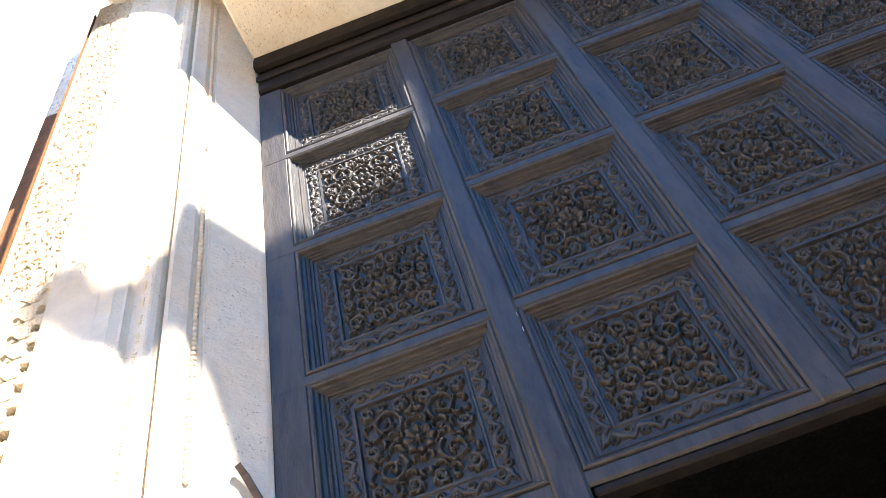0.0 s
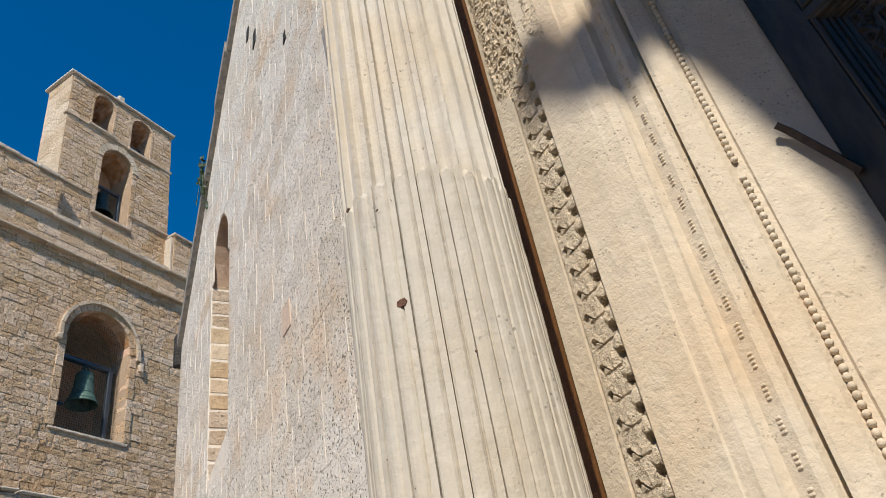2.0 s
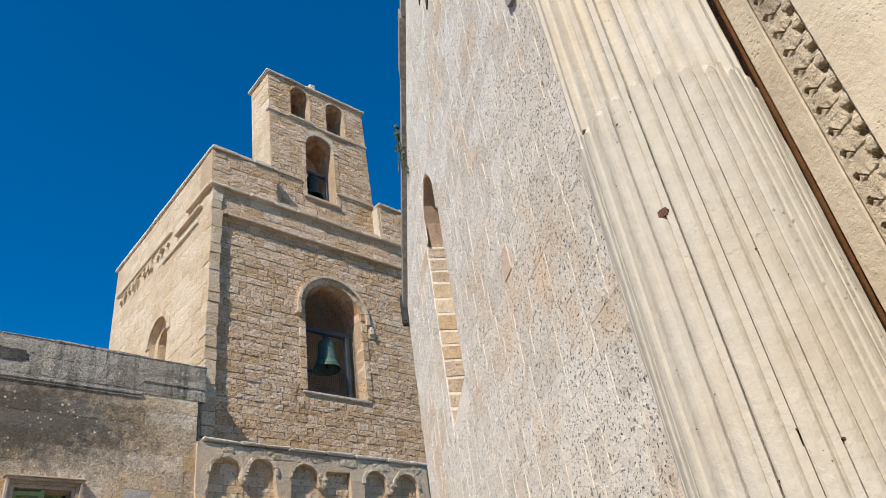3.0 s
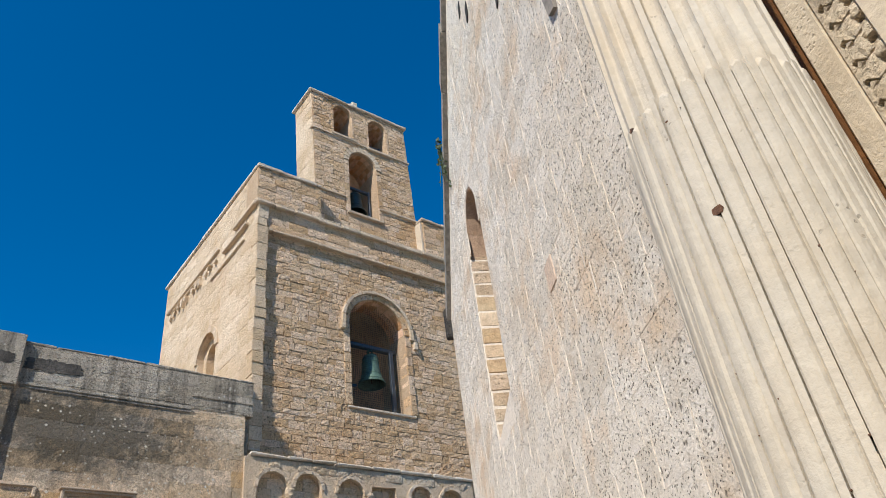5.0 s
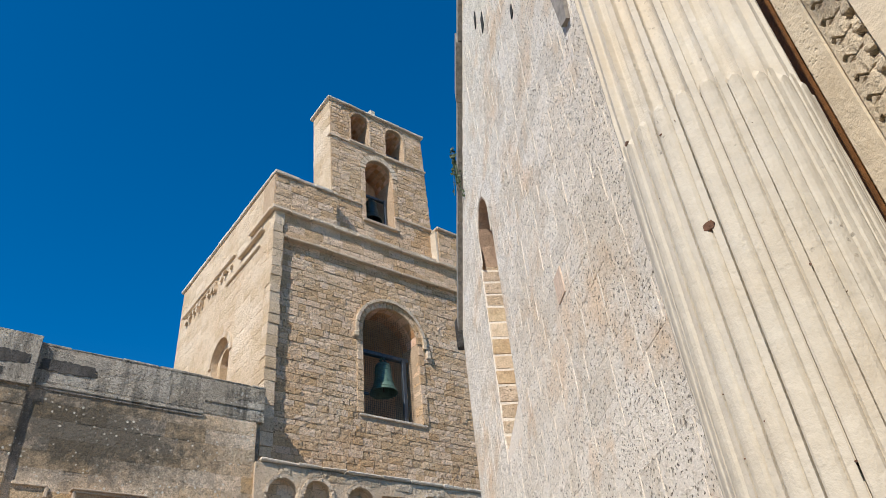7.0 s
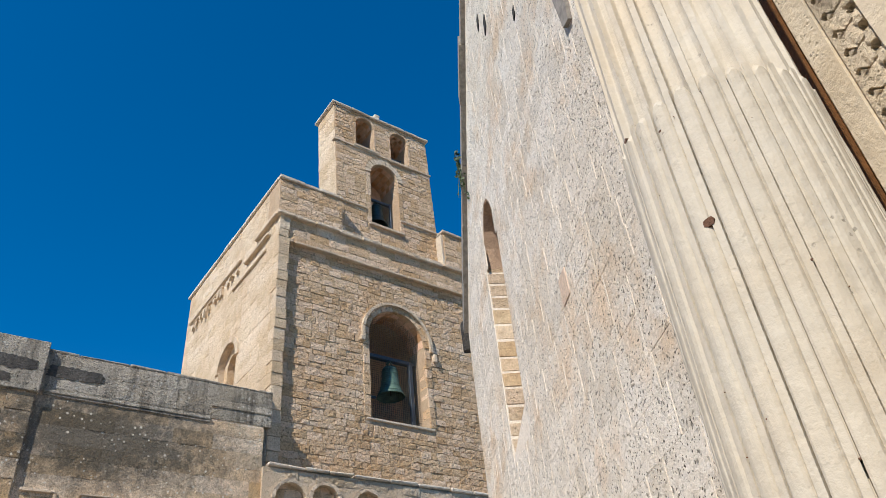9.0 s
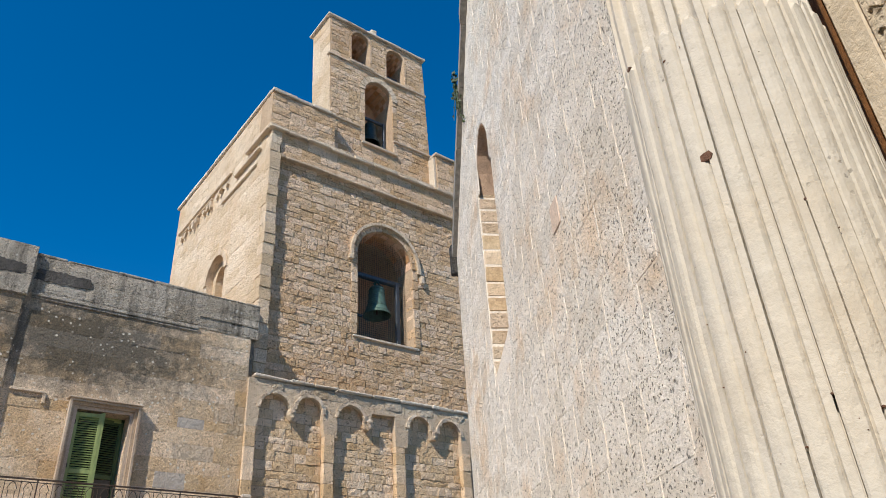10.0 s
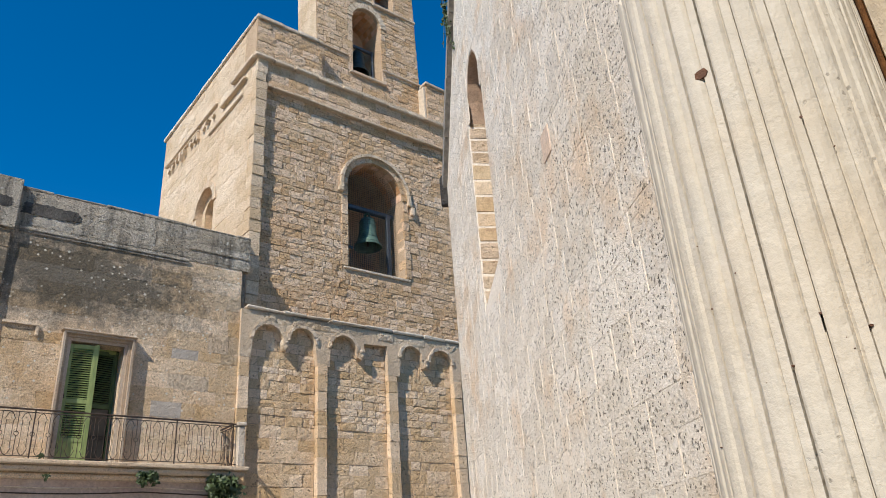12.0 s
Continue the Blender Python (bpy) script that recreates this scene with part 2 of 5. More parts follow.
# same green paint, darkened in colour for the shade of the recess
M_GREEN_SHADED = plain_material("shaded_green_paint", (0.07, 0.115, 0.04), (0.04, 0.07, 0.025), 0.6, 0, 16, (1, 1, 0.3), 0.3)
M_GLASS = plain_material("dark_pane", (0.015, 0.016, 0.018), (0.02, 0.02, 0.022), 0.08, 0, 2, bump=0.0)
# near-black stone: the shade of holes and interiors put into the colour
M_DARK = plain_material("shade_dark_stone", (0.03, 0.027, 0.024), (0.015, 0.014, 0.012), 0.95, 0, 6)
M_LEAF = plain_material("leaves", (0.055, 0.085, 0.025), (0.03, 0.05, 0.015), 0.6, 0, 20)
M_MESH = plain_material("grey_wire", (0.07, 0.065, 0.06), (0.04, 0.04, 0.036), 0.6, 0.3, 20)
M_RED = stone_material("red_stone", (0.58, 0.42, 0.29), (0.46, 0.32, 0.22), (0.62, 0.47, 0.35), 8, 0.5, 0.5)
M_CHIP = stone_material("rusty_broken_stone", (0.16, 0.08, 0.05), (0.08, 0.045, 0.03), (0.22, 0.13, 0.09), 20, 0.3, 0.6)
M_SIDE = stone_material("smooth_warm_limestone", (0.66, 0.50, 0.335), (0.50, 0.365, 0.23), (0.73, 0.59, 0.43), 10, 0.6, 0.9, deep=0.035, per_object=0.09, pit_scale=16, mottle=0.28, hole=0.5, erode=0.35)
M_SOOT = stone_material("black_crust", (0.06, 0.055, 0.05), (0.02, 0.018, 0.017), (0.16, 0.145, 0.125), 16, 0.6, 1.0, mottle=0.6, erode=0.5)
M_SURROUND = stone_material("brown_window_stone", (0.44, 0.34, 0.25), (0.30, 0.235, 0.17), (0.52, 0.43, 0.33), 7, 0.4, 0.5)
# brown stone with the arch head's shade put into its colour
M_HEAD = stone_material("brown_shaded_stone", (0.42, 0.28, 0.18), (0.24, 0.155, 0.10), (0.48, 0.34, 0.23), 9, 0.4, 0.6)
M_REDBROWN = stone_material("red_brown_stone", (0.17, 0.083, 0.036), (0.11, 0.053, 0.025), (0.20, 0.10, 0.048), 8, 0.4, 0.5)

# ---- building helpers ----
rng = random.Random(7)
FACADE = Matrix.Rotation(radians(-30.67), 4, "Z")            # u along the front, n into it
TOWER_FRONT = Matrix(((0, -1, 0, -14.6), (1, 0, 0, 0), (0, 0, 1, 0), (0, 0, 0, 1)))
TOWER_SIDE = Matrix.Translation((0, 6.25, 0))
def nearer(k):
    return Matrix.Translation((0.02, 0.06, 1.6)) @ Matrix.Scale(k, 4) @ Matrix.Translation((-0.02, -0.06, -1.6))


STEP, SETBACK = nearer(0.965), nearer(0.986)
BELFRY = SETBACK @ Matrix(((0, -1, 0, -15.05), (1, 0, 0, 0), (0, 0, 1, 0), (0, 0, 0, 1)))
HOUSE = STEP @ Matrix(((0, -1, 0, -14.55), (1, 0, 0, 0), (0, 0, 1, 0), (0, 0, 0, 1)))      # the house and the arcade stand forward of the tower
ARCADE = STEP @ TOWER_FRONT


def mesh_of(bm, name, material, smooth=False):
    bmesh.ops.recalc_face_normals(bm, faces=bm.faces)
    me = bpy.data.meshes.new(name)
    bm.to_mesh(me)
    bm.free()
    me.materials.append(material)
    if smooth:
        for p in me.polygons:
            p.use_smooth = True
    return me


def part(name, bm, material, parent=None, label="", smooth=False):
    ob = new(name, mesh_of(bm, name, material, smooth))
    ob.parent = parent
    if label:
        tagged(ob, label)
    return ob


def thing(name, m, label, category, kind="", group=""):
    ob = new(name)
    ob.matrix_world = m
    return tagged(ob, label, category, group, kind)


def add_box(bm, lo, hi, bevel=0.0, jitter=0.0):
    before = set(bm.verts)
    bmesh.ops.create_cube(bm, size=1)
    vs = [v for v in bm.verts if v not in before]
    for v in vs:
        for k in range(3):
            v.co[k] = (lo[k] + hi[k]) / 2 + v.co[k] * (hi[k] - lo[k]) + (rng.uniform(-jitter, jitter) if jitter else 0)
    if bevel:
        es = {e for v in vs for e in v.link_edges}
        bmesh.ops.bevel(bm, geom=list(es), offset=bevel, segments=1, affect="EDGES", profile=0.7)
    return bm


def box(lo, hi, bevel=0.0, jitter=0.0):
    return add_box(bmesh.new(), lo, hi, bevel, jitter)


def prism(outline, lo, hi, axis="n", holes=()):
    """A slab with holes. outline: points (u, z) for axis n, (u, n) for axis z; from lo to hi along the axis."""
    bm = bmesh.new()

    def at(p, d):
        return (p[0], d, p[1]) if axis == "n" else (p[0], p[1], d)
    loops = [outline, *holes]
    edges = []
    for lp in loops:
        vs = [bm.verts.new(at(p, lo)) for p in lp]
        edges += [bm.edges.new((vs[i], vs[(i + 1) % len(vs)])) for i in range(len(vs))]
    bmesh.ops.triangle_fill(bm, use_beauty=True, use_dissolve=False, edges=edges)
    ext = bmesh.ops.extrude_face_region(bm, geom=bm.faces[:])
    shift = (0, hi - lo, 0) if axis == "n" else (0, 0, hi - lo)
    bmesh.ops.translate(bm, verts=[v for v in ext["geom"] if isinstance(v, bmesh.types.BMVert)], vec=shift)
    return bm


def arch(c, half, sill, spring, steps=14):
    """Outline (u, z) of a round-headed opening."""
    pts = [(c - half, sill), (c + half, sill)]
    return pts + [(c + half * math.cos(math.pi * i / steps), spring + half * math.sin(math.pi * i / steps)) for i in range(steps + 1)]


def arch_half(c, half, sill, spring):
    """For masonry: the interval blocked at a height."""
    def blocked(z0, z1):
        if z1 < sill or z0 > spring + half:
            return None
        z = max(z0, spring)
        w = half if z <= spring else math.sqrt(max(0, half * half - (z - spring) ** 2))
        return (c - w, c + w)
    return blocked


def block_mesh(bm, u0, u1, z0, z1, front, back, chamfer, jit, rough=0.0):
    """One dressed stone: a chamfered face proud of the joints."""
    def ring(n, inset, j):
        return [bm.verts.new((u + rng.uniform(-j, j), n + rng.uniform(-j, j) * 0.8, z + rng.uniform(-j, j)))
                for u, z in ((u0 + inset, z0 + inset), (u1 - inset, z0 + inset), (u1 - inset, z1 - inset), (u0 + inset, z1 - inset))]
    if rough:
        nu, nz = (max(2, min(5, round((u1 - u0) / 0.11))), max(2, min(3, round((z1 - z0) / 0.10))))
        g = [[bm.verts.new((u0 + (u1 - u0) * i / nu + rng.uniform(-jit, jit), (front + chamfer if i in (0, nu) or k in (0, nz) else front) + rng.uniform(-rough, rough), z0 + (z1 - z0) * k / nz + rng.uniform(-jit, jit) * 0.7)) for i in range(nu + 1)] for k in range(nz + 1)]
        for p, q in zip(g, g[1:]):
            for i in range(nu):
                bm.faces.new((p[i], p[i + 1], q[i + 1], q[i]))
        rim = g[0] + [r[-1] for r in g[1:]] + g[-1][-2::-1] + [r[0] for r in g[-2:0:-1]]
        low = [bm.verts.new((v.co.x, back, v.co.z)) for v in rim]
        for i in range(len(rim)):
            k = (i + 1) % len(rim)
            bm.faces.new((low[i], low[k], rim[k], rim[i]))
        return
    a, b, c = ring(back, 0, 0), ring(front + chamfer, 0, jit * 0.6), ring(front, chamfer, jit)
    for p, q in ((a, b), (b, c)):
        for i in range(4):
            k = (i + 1) % 4
            bm.faces.new((p[i], p[k], q[k], q[i]))
    bm.faces.new(c)


def masonry(parent, u0, u1, z0, z1, heights, widths, material, relief=0.02, joint=0.012, joint_u=None, jit=0.008, blocked=(), limit=None, spread=0.012, near=None, chamfer=0.012, cap=300, rough=0.0, pointing=None, name="stone_block", rest="masonry"):
    """Courses of stones on the plane n = 0. limit(z0, z1): the (u0, u1) there. near(u, z): whether a stone is a part of its own."""
    z, todo = z0, []
    ju = joint if joint_u is None else joint_u
    while z < z1 - 0.05:
        h = min(rng.uniform(*heights), z1 - z)
        if z1 - z - h < heights[0] * 0.5:
            h = z1 - z
        lo, hi = limit(z, z + h) if limit else (u0, u1)
        spans = [(lo, hi)]
        for f in blocked:
            cut = f(z, z + h)
            if cut:
                spans = [s for a, b in spans for s in ((a, min(b, cut[0])), (max(a, cut[1]), b)) if s[1] - s[0] > 0.05]
        for a, b in spans:
            u = a
            while u < b - 0.03:
                w = rng.uniform(*widths)
                if b - u - w < widths[0] * 0.6:
                    w = b - u
                todo.append((u + ju / 2, u + w - ju / 2, z + joint / 2, z + h - joint / 2))
                u += w
        z += h
    stuff, count = bmesh.new(), 0
    if pointing:
        lines = bmesh.new()
        for a, b, c, d in todo:
            if rng.random() < 0.93:
                e = c + (d - c) * rng.uniform(-0.02, 0.12)
                block_mesh(lines, b - 0.002, b + ju * rng.uniform(0.45, 0.85), e, d + 0.003, -relief - 0.0018, 0.01, 0.001, 0.002)
        tagged(part("pointing", lines, pointing, parent), kind="stuff")
    def pick(u, z):
        return material(u, z) if callable(material) else material
    for a, b, c, d in todo:
        front = -relief + rng.uniform(-spread, spread)
        one = count < cap and (near is None or near((a + b) / 2, (c + d) / 2))
        bm = bmesh.new() if one else stuff
        block_mesh(bm, a, b, c, d, front, 0.01, chamfer, jit, rough)
        if one:
            part(name, bm, pick((a + b) / 2, (c + d) / 2), parent)
            count += 1
    if stuff.verts:
        ob = part(rest, stuff, pick(u1, z0), parent)
        tagged(ob, kind="stuff")
    else:
        stuff.free()


def ring_stones(parent, c, spring, r0, r1, n0, n1, count, material, a0=0.0, a1=180.0, name="voussoir", gap=0.01, jit=0.004):
    """Arch stones round a round head."""
    for i in range(count):
        bm = bmesh.new()
        t0, t1 = (radians(a0 + (a1 - a0) * k / count) for k in (i, i + 1))
        t0, t1 = t0 + gap / r1, t1 - gap / r1
        vs = []
        for n in (n0, n1):
            for r, t in ((r0, t0), (r1, t0), (r1, (t0 + t1) / 2), (r1, t1), (r0, t1), (r0, (t0 + t1) / 2)):
                vs.append(bm.verts.new((c + r * math.cos(t) + rng.uniform(-jit, jit), n + rng.uniform(-jit, jit), spring + r * math.sin(t) + rng.uniform(-jit, jit))))
        bm.faces.new(vs[:6]), bm.faces.new(vs[6:])
        for k in range(6):
            j = (k + 1) % 6
            bm.faces.new((vs[k], vs[j], vs[6 + j], vs[6 + k]))
        part(name, bm, material, parent)


def tube(bm, pts, r, sides=6):
    """A thin rod along points."""
    rings = []
    for i, p in enumerate(pts):
        p = Vector(p)
        d = (Vector(pts[min(i + 1, len(pts) - 1)]) - Vector(pts[max(i - 1, 0)])).normalized()
        q = d.to_track_quat("Z", "Y")
        rings.append([bm.verts.new(p + q @ Vector((r * math.cos(2 * math.pi * k / sides), r * math.sin(2 * math.pi * k / sides), 0))) for k in range(sides)])
    for a, b in zip(rings, rings[1:]):
        for k in range(sides):
            j = (k + 1) % sides
            bm.faces.new((a[k], a[j], b[j], b[k]))
    bm.faces.new(rings[0]), bm.faces.new(rings[-1])
    return bm


def lathe(profile, steps=28):
    bm = bmesh.new()
    rings = [[bm.verts.new((r * math.cos(2 * math.pi * k / steps), r * math.sin(2 * math.pi * k / steps), z)) for k in range(steps)] for r, z in profile]
    for a, b in zip(rings, rings[1:]):
        for k in range(steps):
            j = (k + 1) % steps
            bm.faces.new((a[k], a[j], b[j], b[k]))
    return bm


def moulding(profile, z0, z1, wave=0.0, step=0.5):
    """An upright run of mouldings: profile points (u, n), open line, closed behind by the caller's last points."""
    bm = bmesh.new()
    zs = [z0 + (z1 - z0) * i / max(1, int((z1 - z0) / step)) for i in range(max(1, int((z1 - z0) / step)) + 1)]
    rows = [[bm.verts.new((u + rng.uniform(-wave, wave), n + rng.uniform(-wave, wave), z)) for u, n in profile] for z in zs]
    for a, b in zip(rows, rows[1:]):
        for k in range(len(profile)):
            j = (k + 1) % len(profile)
            bm.faces.new((a[k], a[j], b[j], b[k]))
    bm.faces.new(rows[0]), bm.faces.new(rows[-1])
    return bm

# ---- ground ----
bm = bmesh.new()
bmesh.ops.create_grid(bm, x_segments=8, y_segments=8, size=400)
tagged(part("ground", bm, M_GROUND), "worn pale stone paving of a church square", "ground", kind="structure")

# unseen plain walls added behind the camera to cut sky light on the door
closing = thing("wall_sky_block", Matrix(), "unseen plain walls added to cut the sky light from behind the camera", "wall", "structure")
part("front", box((-26, -13.6, 0), (34, -13.0, 8.5)), M_HOUSE, closing)
part("front", box((33.4, -12.99, 0), (34, 20, 8.5)), M_HOUSE, closing)

# ---- church front ----
RAKE = ((-9.25, 6.85), (-5.9, 10.75))
SLOPE = (RAKE[1][1] - RAKE[0][1]) / (RAKE[1][0] - RAKE[0][0])
APEX_U = 1.2
APEX_Z = RAKE[0][1] + SLOPE * (APEX_U + 9.25)
FACE_N = 1.66
church = thing("wall_church", FACADE @ Matrix.Translation((0, FACE_N, 0)), "gabled church front of pitted pale limestone with light mortar joints", "church wall", "structure")
slit = [(-7.36, 4.25), (-6.50, 4.49), (-6.50, 6.62), (-6.55, 6.92), (-6.65, 7.17), (-6.79, 7.34), (-6.94, 7.40), (-7.09, 7.34), (-7.23, 7.17), (-7.32, 6.95), (-7.36, 6.65)]
door_gap = [(-0.47, -0.02), (2.95, -0.02), (2.95, 4.85), (-0.47, 4.85)]
outline = [(-9.25, 0), (-0.47, 0), (-0.47, 4.85), (2.95, 4.85), (2.95, 0), (11.65, 0), (11.65, 6.85), (APEX_U, APEX_Z), (-9.25, 6.85)]
part("wall", prism(outline, 0.0, 0.9, holes=[slit]), M_FACADE_MORTAR, church)


def facade_limit(z0, z1):
    left = -9.24 if z0 < 6.8 else RAKE[0][0] + (z0 - RAKE[0][1]) / SLOPE + 0.22
    return (left, -1.16)


def slit_cut(z0, z1):
    if z1 < 4.3 or z0 > 7.3:
        return None
    m = (z0 + z1) / 2
    return (-7.36, -6.50) if m < 6.7 else (-7.28, -6.58)


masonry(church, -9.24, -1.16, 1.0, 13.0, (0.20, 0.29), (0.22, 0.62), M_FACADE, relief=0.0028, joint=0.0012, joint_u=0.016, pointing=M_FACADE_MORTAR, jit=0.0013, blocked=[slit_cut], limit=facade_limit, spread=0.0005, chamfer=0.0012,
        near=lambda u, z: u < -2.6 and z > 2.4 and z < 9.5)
# blocked slit window: shallow niche, ochre stones on its far cheek
part("window_niche", prism([(-7.6, 4.1), (-6.2, 4.1), (-6.2, 7.5), (-7.6, 7.5)], 0.56, 0.64), M_FACADE, church)
part("reveal_mortar", box((-7.45, 0.004, 4.28), (-7.342, 0.57, 6.7)), M_FACADE_MORTAR, church)
z = 4.3
while z < 6.68:
    h = rng.uniform(0.16, 0.24)
    mat = M_REVEAL if 4.9 < z < 6.0 else M_TRIM
    part("reveal_stone", box((-7.45, 0.004, z + 0.015), (-7.336 + rng.uniform(-0.002, 0.003), 0.57 - rng.choice((0.0, 0.0, 0.14)), min(z + h - 0.013, 6.7)), 0.006, 0.005), mat, church)
    z += h
arc = slit[2:]
# head of the niche: its shade comes from the darker brown material
part("reveal_head", prism(arc + [(-6.93 + (a + 6.93) * 0.95, 6.65 + (b - 6.65) * 0.96) for a, b in reversed(arc)], 0.006, 0.565), M_HEAD, church)
part("niche_head", box((-7.33, 0.54, 6.75), (-6.54, 0.558, 7.38)), M_HEAD, church)
part("sill", prism([(-7.36, 4.26), (-6.50, 4.50), (-6.50, 4.42), (-7.36, 4.16)], 0.004, 0.56), M_FACADE, church)
# sloping coping along the gable
for a, b in ((RAKE[0][0] - 0.05, -1.5),):
    for k in range(14):
        u0 = a + (b - a) * k / 14
        u1 = a + (b - a) * (k + 1) / 14 - 0.012
        z0, z1 = (RAKE[0][1] + SLOPE * (u + 9.25) for u in (u0, u1))
        part("coping_slab", prism([(u0, z0 - 0.06), (u1, z1 - 0.06), (u1, z1 + 0.14), (u0, z0 + 0.14)], -0.08 + rng.uniform(-0.015, 0.015), 0.95), M_ROOFEDGE, church)
part("end_spout", box((-9.34, -0.09, 6.55), (-9.22, 0.1, 7.05), 0.02, 0.01), M_SOOT, church)
# nave behind the front
part("nave_wall", box((-9.2, 0.905, 0), (-8.5, 24, 6.9)), M_FACADE, church)
part("nave_wall", box((10.9, 0.905, 0), (11.6, 24, 6.9)), M_FACADE, church)
part("apse_wall", box((-8.49, 23.3, 0), (10.89, 24, 6.9)), M_FACADE, church)
part("roof", box((-9.2, 0.905, 6.905), (11.6, 24, 7.1)), M_ROOFEDGE, church)
part("red_stone", box((-4.70, -0.013, 4.46), (-4.50, 0.0, 4.70), 0.003, 0.003), M_RED, church)
# corbel in the dark coping grey, so its shade is in the colour
part("corbel", prism([(-3.28, 6.0), (-3.16, 5.95), (-3.08, 6.5), (-3.34, 6.5)], -0.035, 0.02), M_ROOFEDGE, church)
# holes drawn as dark plates, the shade inside painted by their colour
for u, z, w, h in ((-5.36, 8.85, 0.06, 0.13), (-5.65, 9.28, 0.05, 0.11), (-4.3, 7.6, 0.04, 0.07)):
    part("putlog_hole", prism([(u - w, z - h), (u + w * 0.7, z - h * 0.7), (u + w, z + h), (u - w * 0.6, z + h * 0.8)], -0.014, 0.0), M_DARK, church)


# ---- portal ----
portal = thing("wall_portal", FACADE, "stepped limestone portal jamb with beads, dentils and carved leaves", "portal", "structure")
JAMB = [(-1.146, 1.68), (-1.146, 1.235), (-1.13, 1.22), (-1.055, 1.22), (-1.052, 1.31), (-0.93, 1.31), (-0.927, 1.208), (-0.88, 1.216), (-0.835, 1.226), (-0.80, 1.236), (-0.795, 1.240), (-0.782, 1.244),
        (-0.765, 1.249), (-0.745, 1.266), (-0.738, 1.268), (-0.732, 1.292), (-0.688, 1.296), (-0.683, 1.300), (-0.674, 1.312), (-0.671, 1.352), (-0.661, 1.352), (-0.658, 1.322), (-0.648, 1.326), (-0.628, 1.352),
        (-0.617, 1.366), (-0.612, 1.392), (-0.595, 1.408), (-0.588, 1.405), (-0.475, 1.526), (-0.466, 1.54), (-0.466, 1.75), (-0.7, 1.75)]
part("jamb", moulding(JAMB, 0.0, 5.35, 0.001, 0.25), M_PORTAL, portal)
part("stained_return", box((-1.153, 1.225, 0.3), (-1.1475, 1.66, 5.3)), M_REDBROWN, portal, "red-brown side of the jamb")
part("lintel", box((-0.4655, 1.10, 4.772), (2.958, 1.75, 5.6), 0.012), M_PORTAL, portal)
part("crown_moulding", box((-1.0, 1.0, 5.36), (3.75, 1.655, 5.62), 0.03), M_PORTAL, portal)
part("pier", box((2.96, 1.22, 0), (3.64, 1.68, 4.77), 0.02), M_PORTAL, portal)
part("entablature", box((-1.3, 0.80, 6.0), (3.9, 1.655, 6.7), 0.03), M_PORTAL, portal)


def height_sheet(u0, u1, z0, z1, step, depth):
    """A carved face: depth(u, z) metres in front of n = 0."""
    bm = bmesh.new()
    nu, nz = max(2, round((u1 - u0) / step)), max(2, round((z1 - z0) / step))
    g = [[bm.verts.new((u0 + (u1 - u0) * i / nu, -depth(u0 + (u1 - u0) * i / nu, z0 + (z1 - z0) * k / nz), z0 + (z1 - z0) * k / nz)) for i in range(nu + 1)] for k in range(nz + 1)]
    for a, b in zip(g, g[1:]):
        for i in range(nu):
            bm.faces.new((a[i], a[i + 1], b[i + 1], b[i]))
    return bm


LEAF_PITCH = 0.0665


def leaf_depth(u, z):
    """Overlapping shell-like leaves, a drilled eye on either side of each and a slanting cut below."""
    edge = max(0.0, min(1.0, (u + 1.057) / 0.012, (-0.923 - u) / 0.012))
    out = 0.010 + 0.016 * edge
    row = math.floor(z / LEAF_PITCH)
    k = (z / LEAF_PITCH - row) * LEAF_PITCH
    c = u + 0.990 + 0.004 * noise.noise((row * 2.3, 1.0, 7.0))
    # leaf body, veined like a fan
    up = k - 0.012
    fan = math.hypot(c - 0.006, up * 0.75)
    body = max(0.0, 1 - (fan / 0.040) ** 2)
    out += edge * (0.005 * math.sqrt(body) * (0.78 + 0.22 * math.cos(9 * math.atan2(c - 0.006, up + 0.03))))
    lobe = math.hypot(c - 0.040, k - 0.050)
    out += 0.007 * edge * math.sqrt(max(0.0, 1 - (lobe / 0.019) ** 2))
    for cu, ck, r in ((-0.036, 0.020, 0.0098), (0.038, 0.022, 0.0128)):
        for shift in (0.0, LEAF_PITCH):
            e = math.hypot((c - cu) * 1.05, k - ck - shift) / (r * (1 + 0.18 * noise.noise((row * 1.7 + shift * 30, cu * 50, 2.0))))
            if e < 1:
                return -0.05
    cut = abs((k - 0.004) - (-0.010 - c) * 0.95)
    if -0.028 < c < 0.006 and cut < 0.0022:
        out -= 0.015
    return out + 0.0008 * noise.noise((u * 90, z * 90, 0))


def eroded_depth(u, z):
    d = 0.026 + 0.006 * noise.noise((u * 45, z * 40, 1)) + 0.005 * noise.noise((u * 110, z * 95, 5))
    if noise.noise((u * 85, z * 75, 9)) > 0.30:
        d -= 0.012
    w = max(0.0, min(1.0, (u + 1.125) / 0.03, (-0.845 - u) / 0.04, (z - 3.22 - 0.06 * noise.noise((u * 20, 3, 3))) / 0.06))
    return w * d + (1 - w) * 0.017


leaf = part("leaf_carving", height_sheet(-1.057, -0.923, 1.55, 3.26, 0.0029, leaf_depth), M_CARVED, portal, "drilled leaf carving on the jamb")
leaf.location = (0, 1.247, 0)
worn = part("eroded_carving", height_sheet(-1.125, -0.845, 3.20, 5.3, 0.006, eroded_depth), M_CARVED, portal, "weathered honeycombed stone carving")
worn.location = (0, 1.24, 0)
part("stained_wall", box((-1.95, 1.60, 0.3), (-1.155, 1.659, 5.3), 0.004), M_REDBROWN, portal, "red-brown wall beside the jamb")

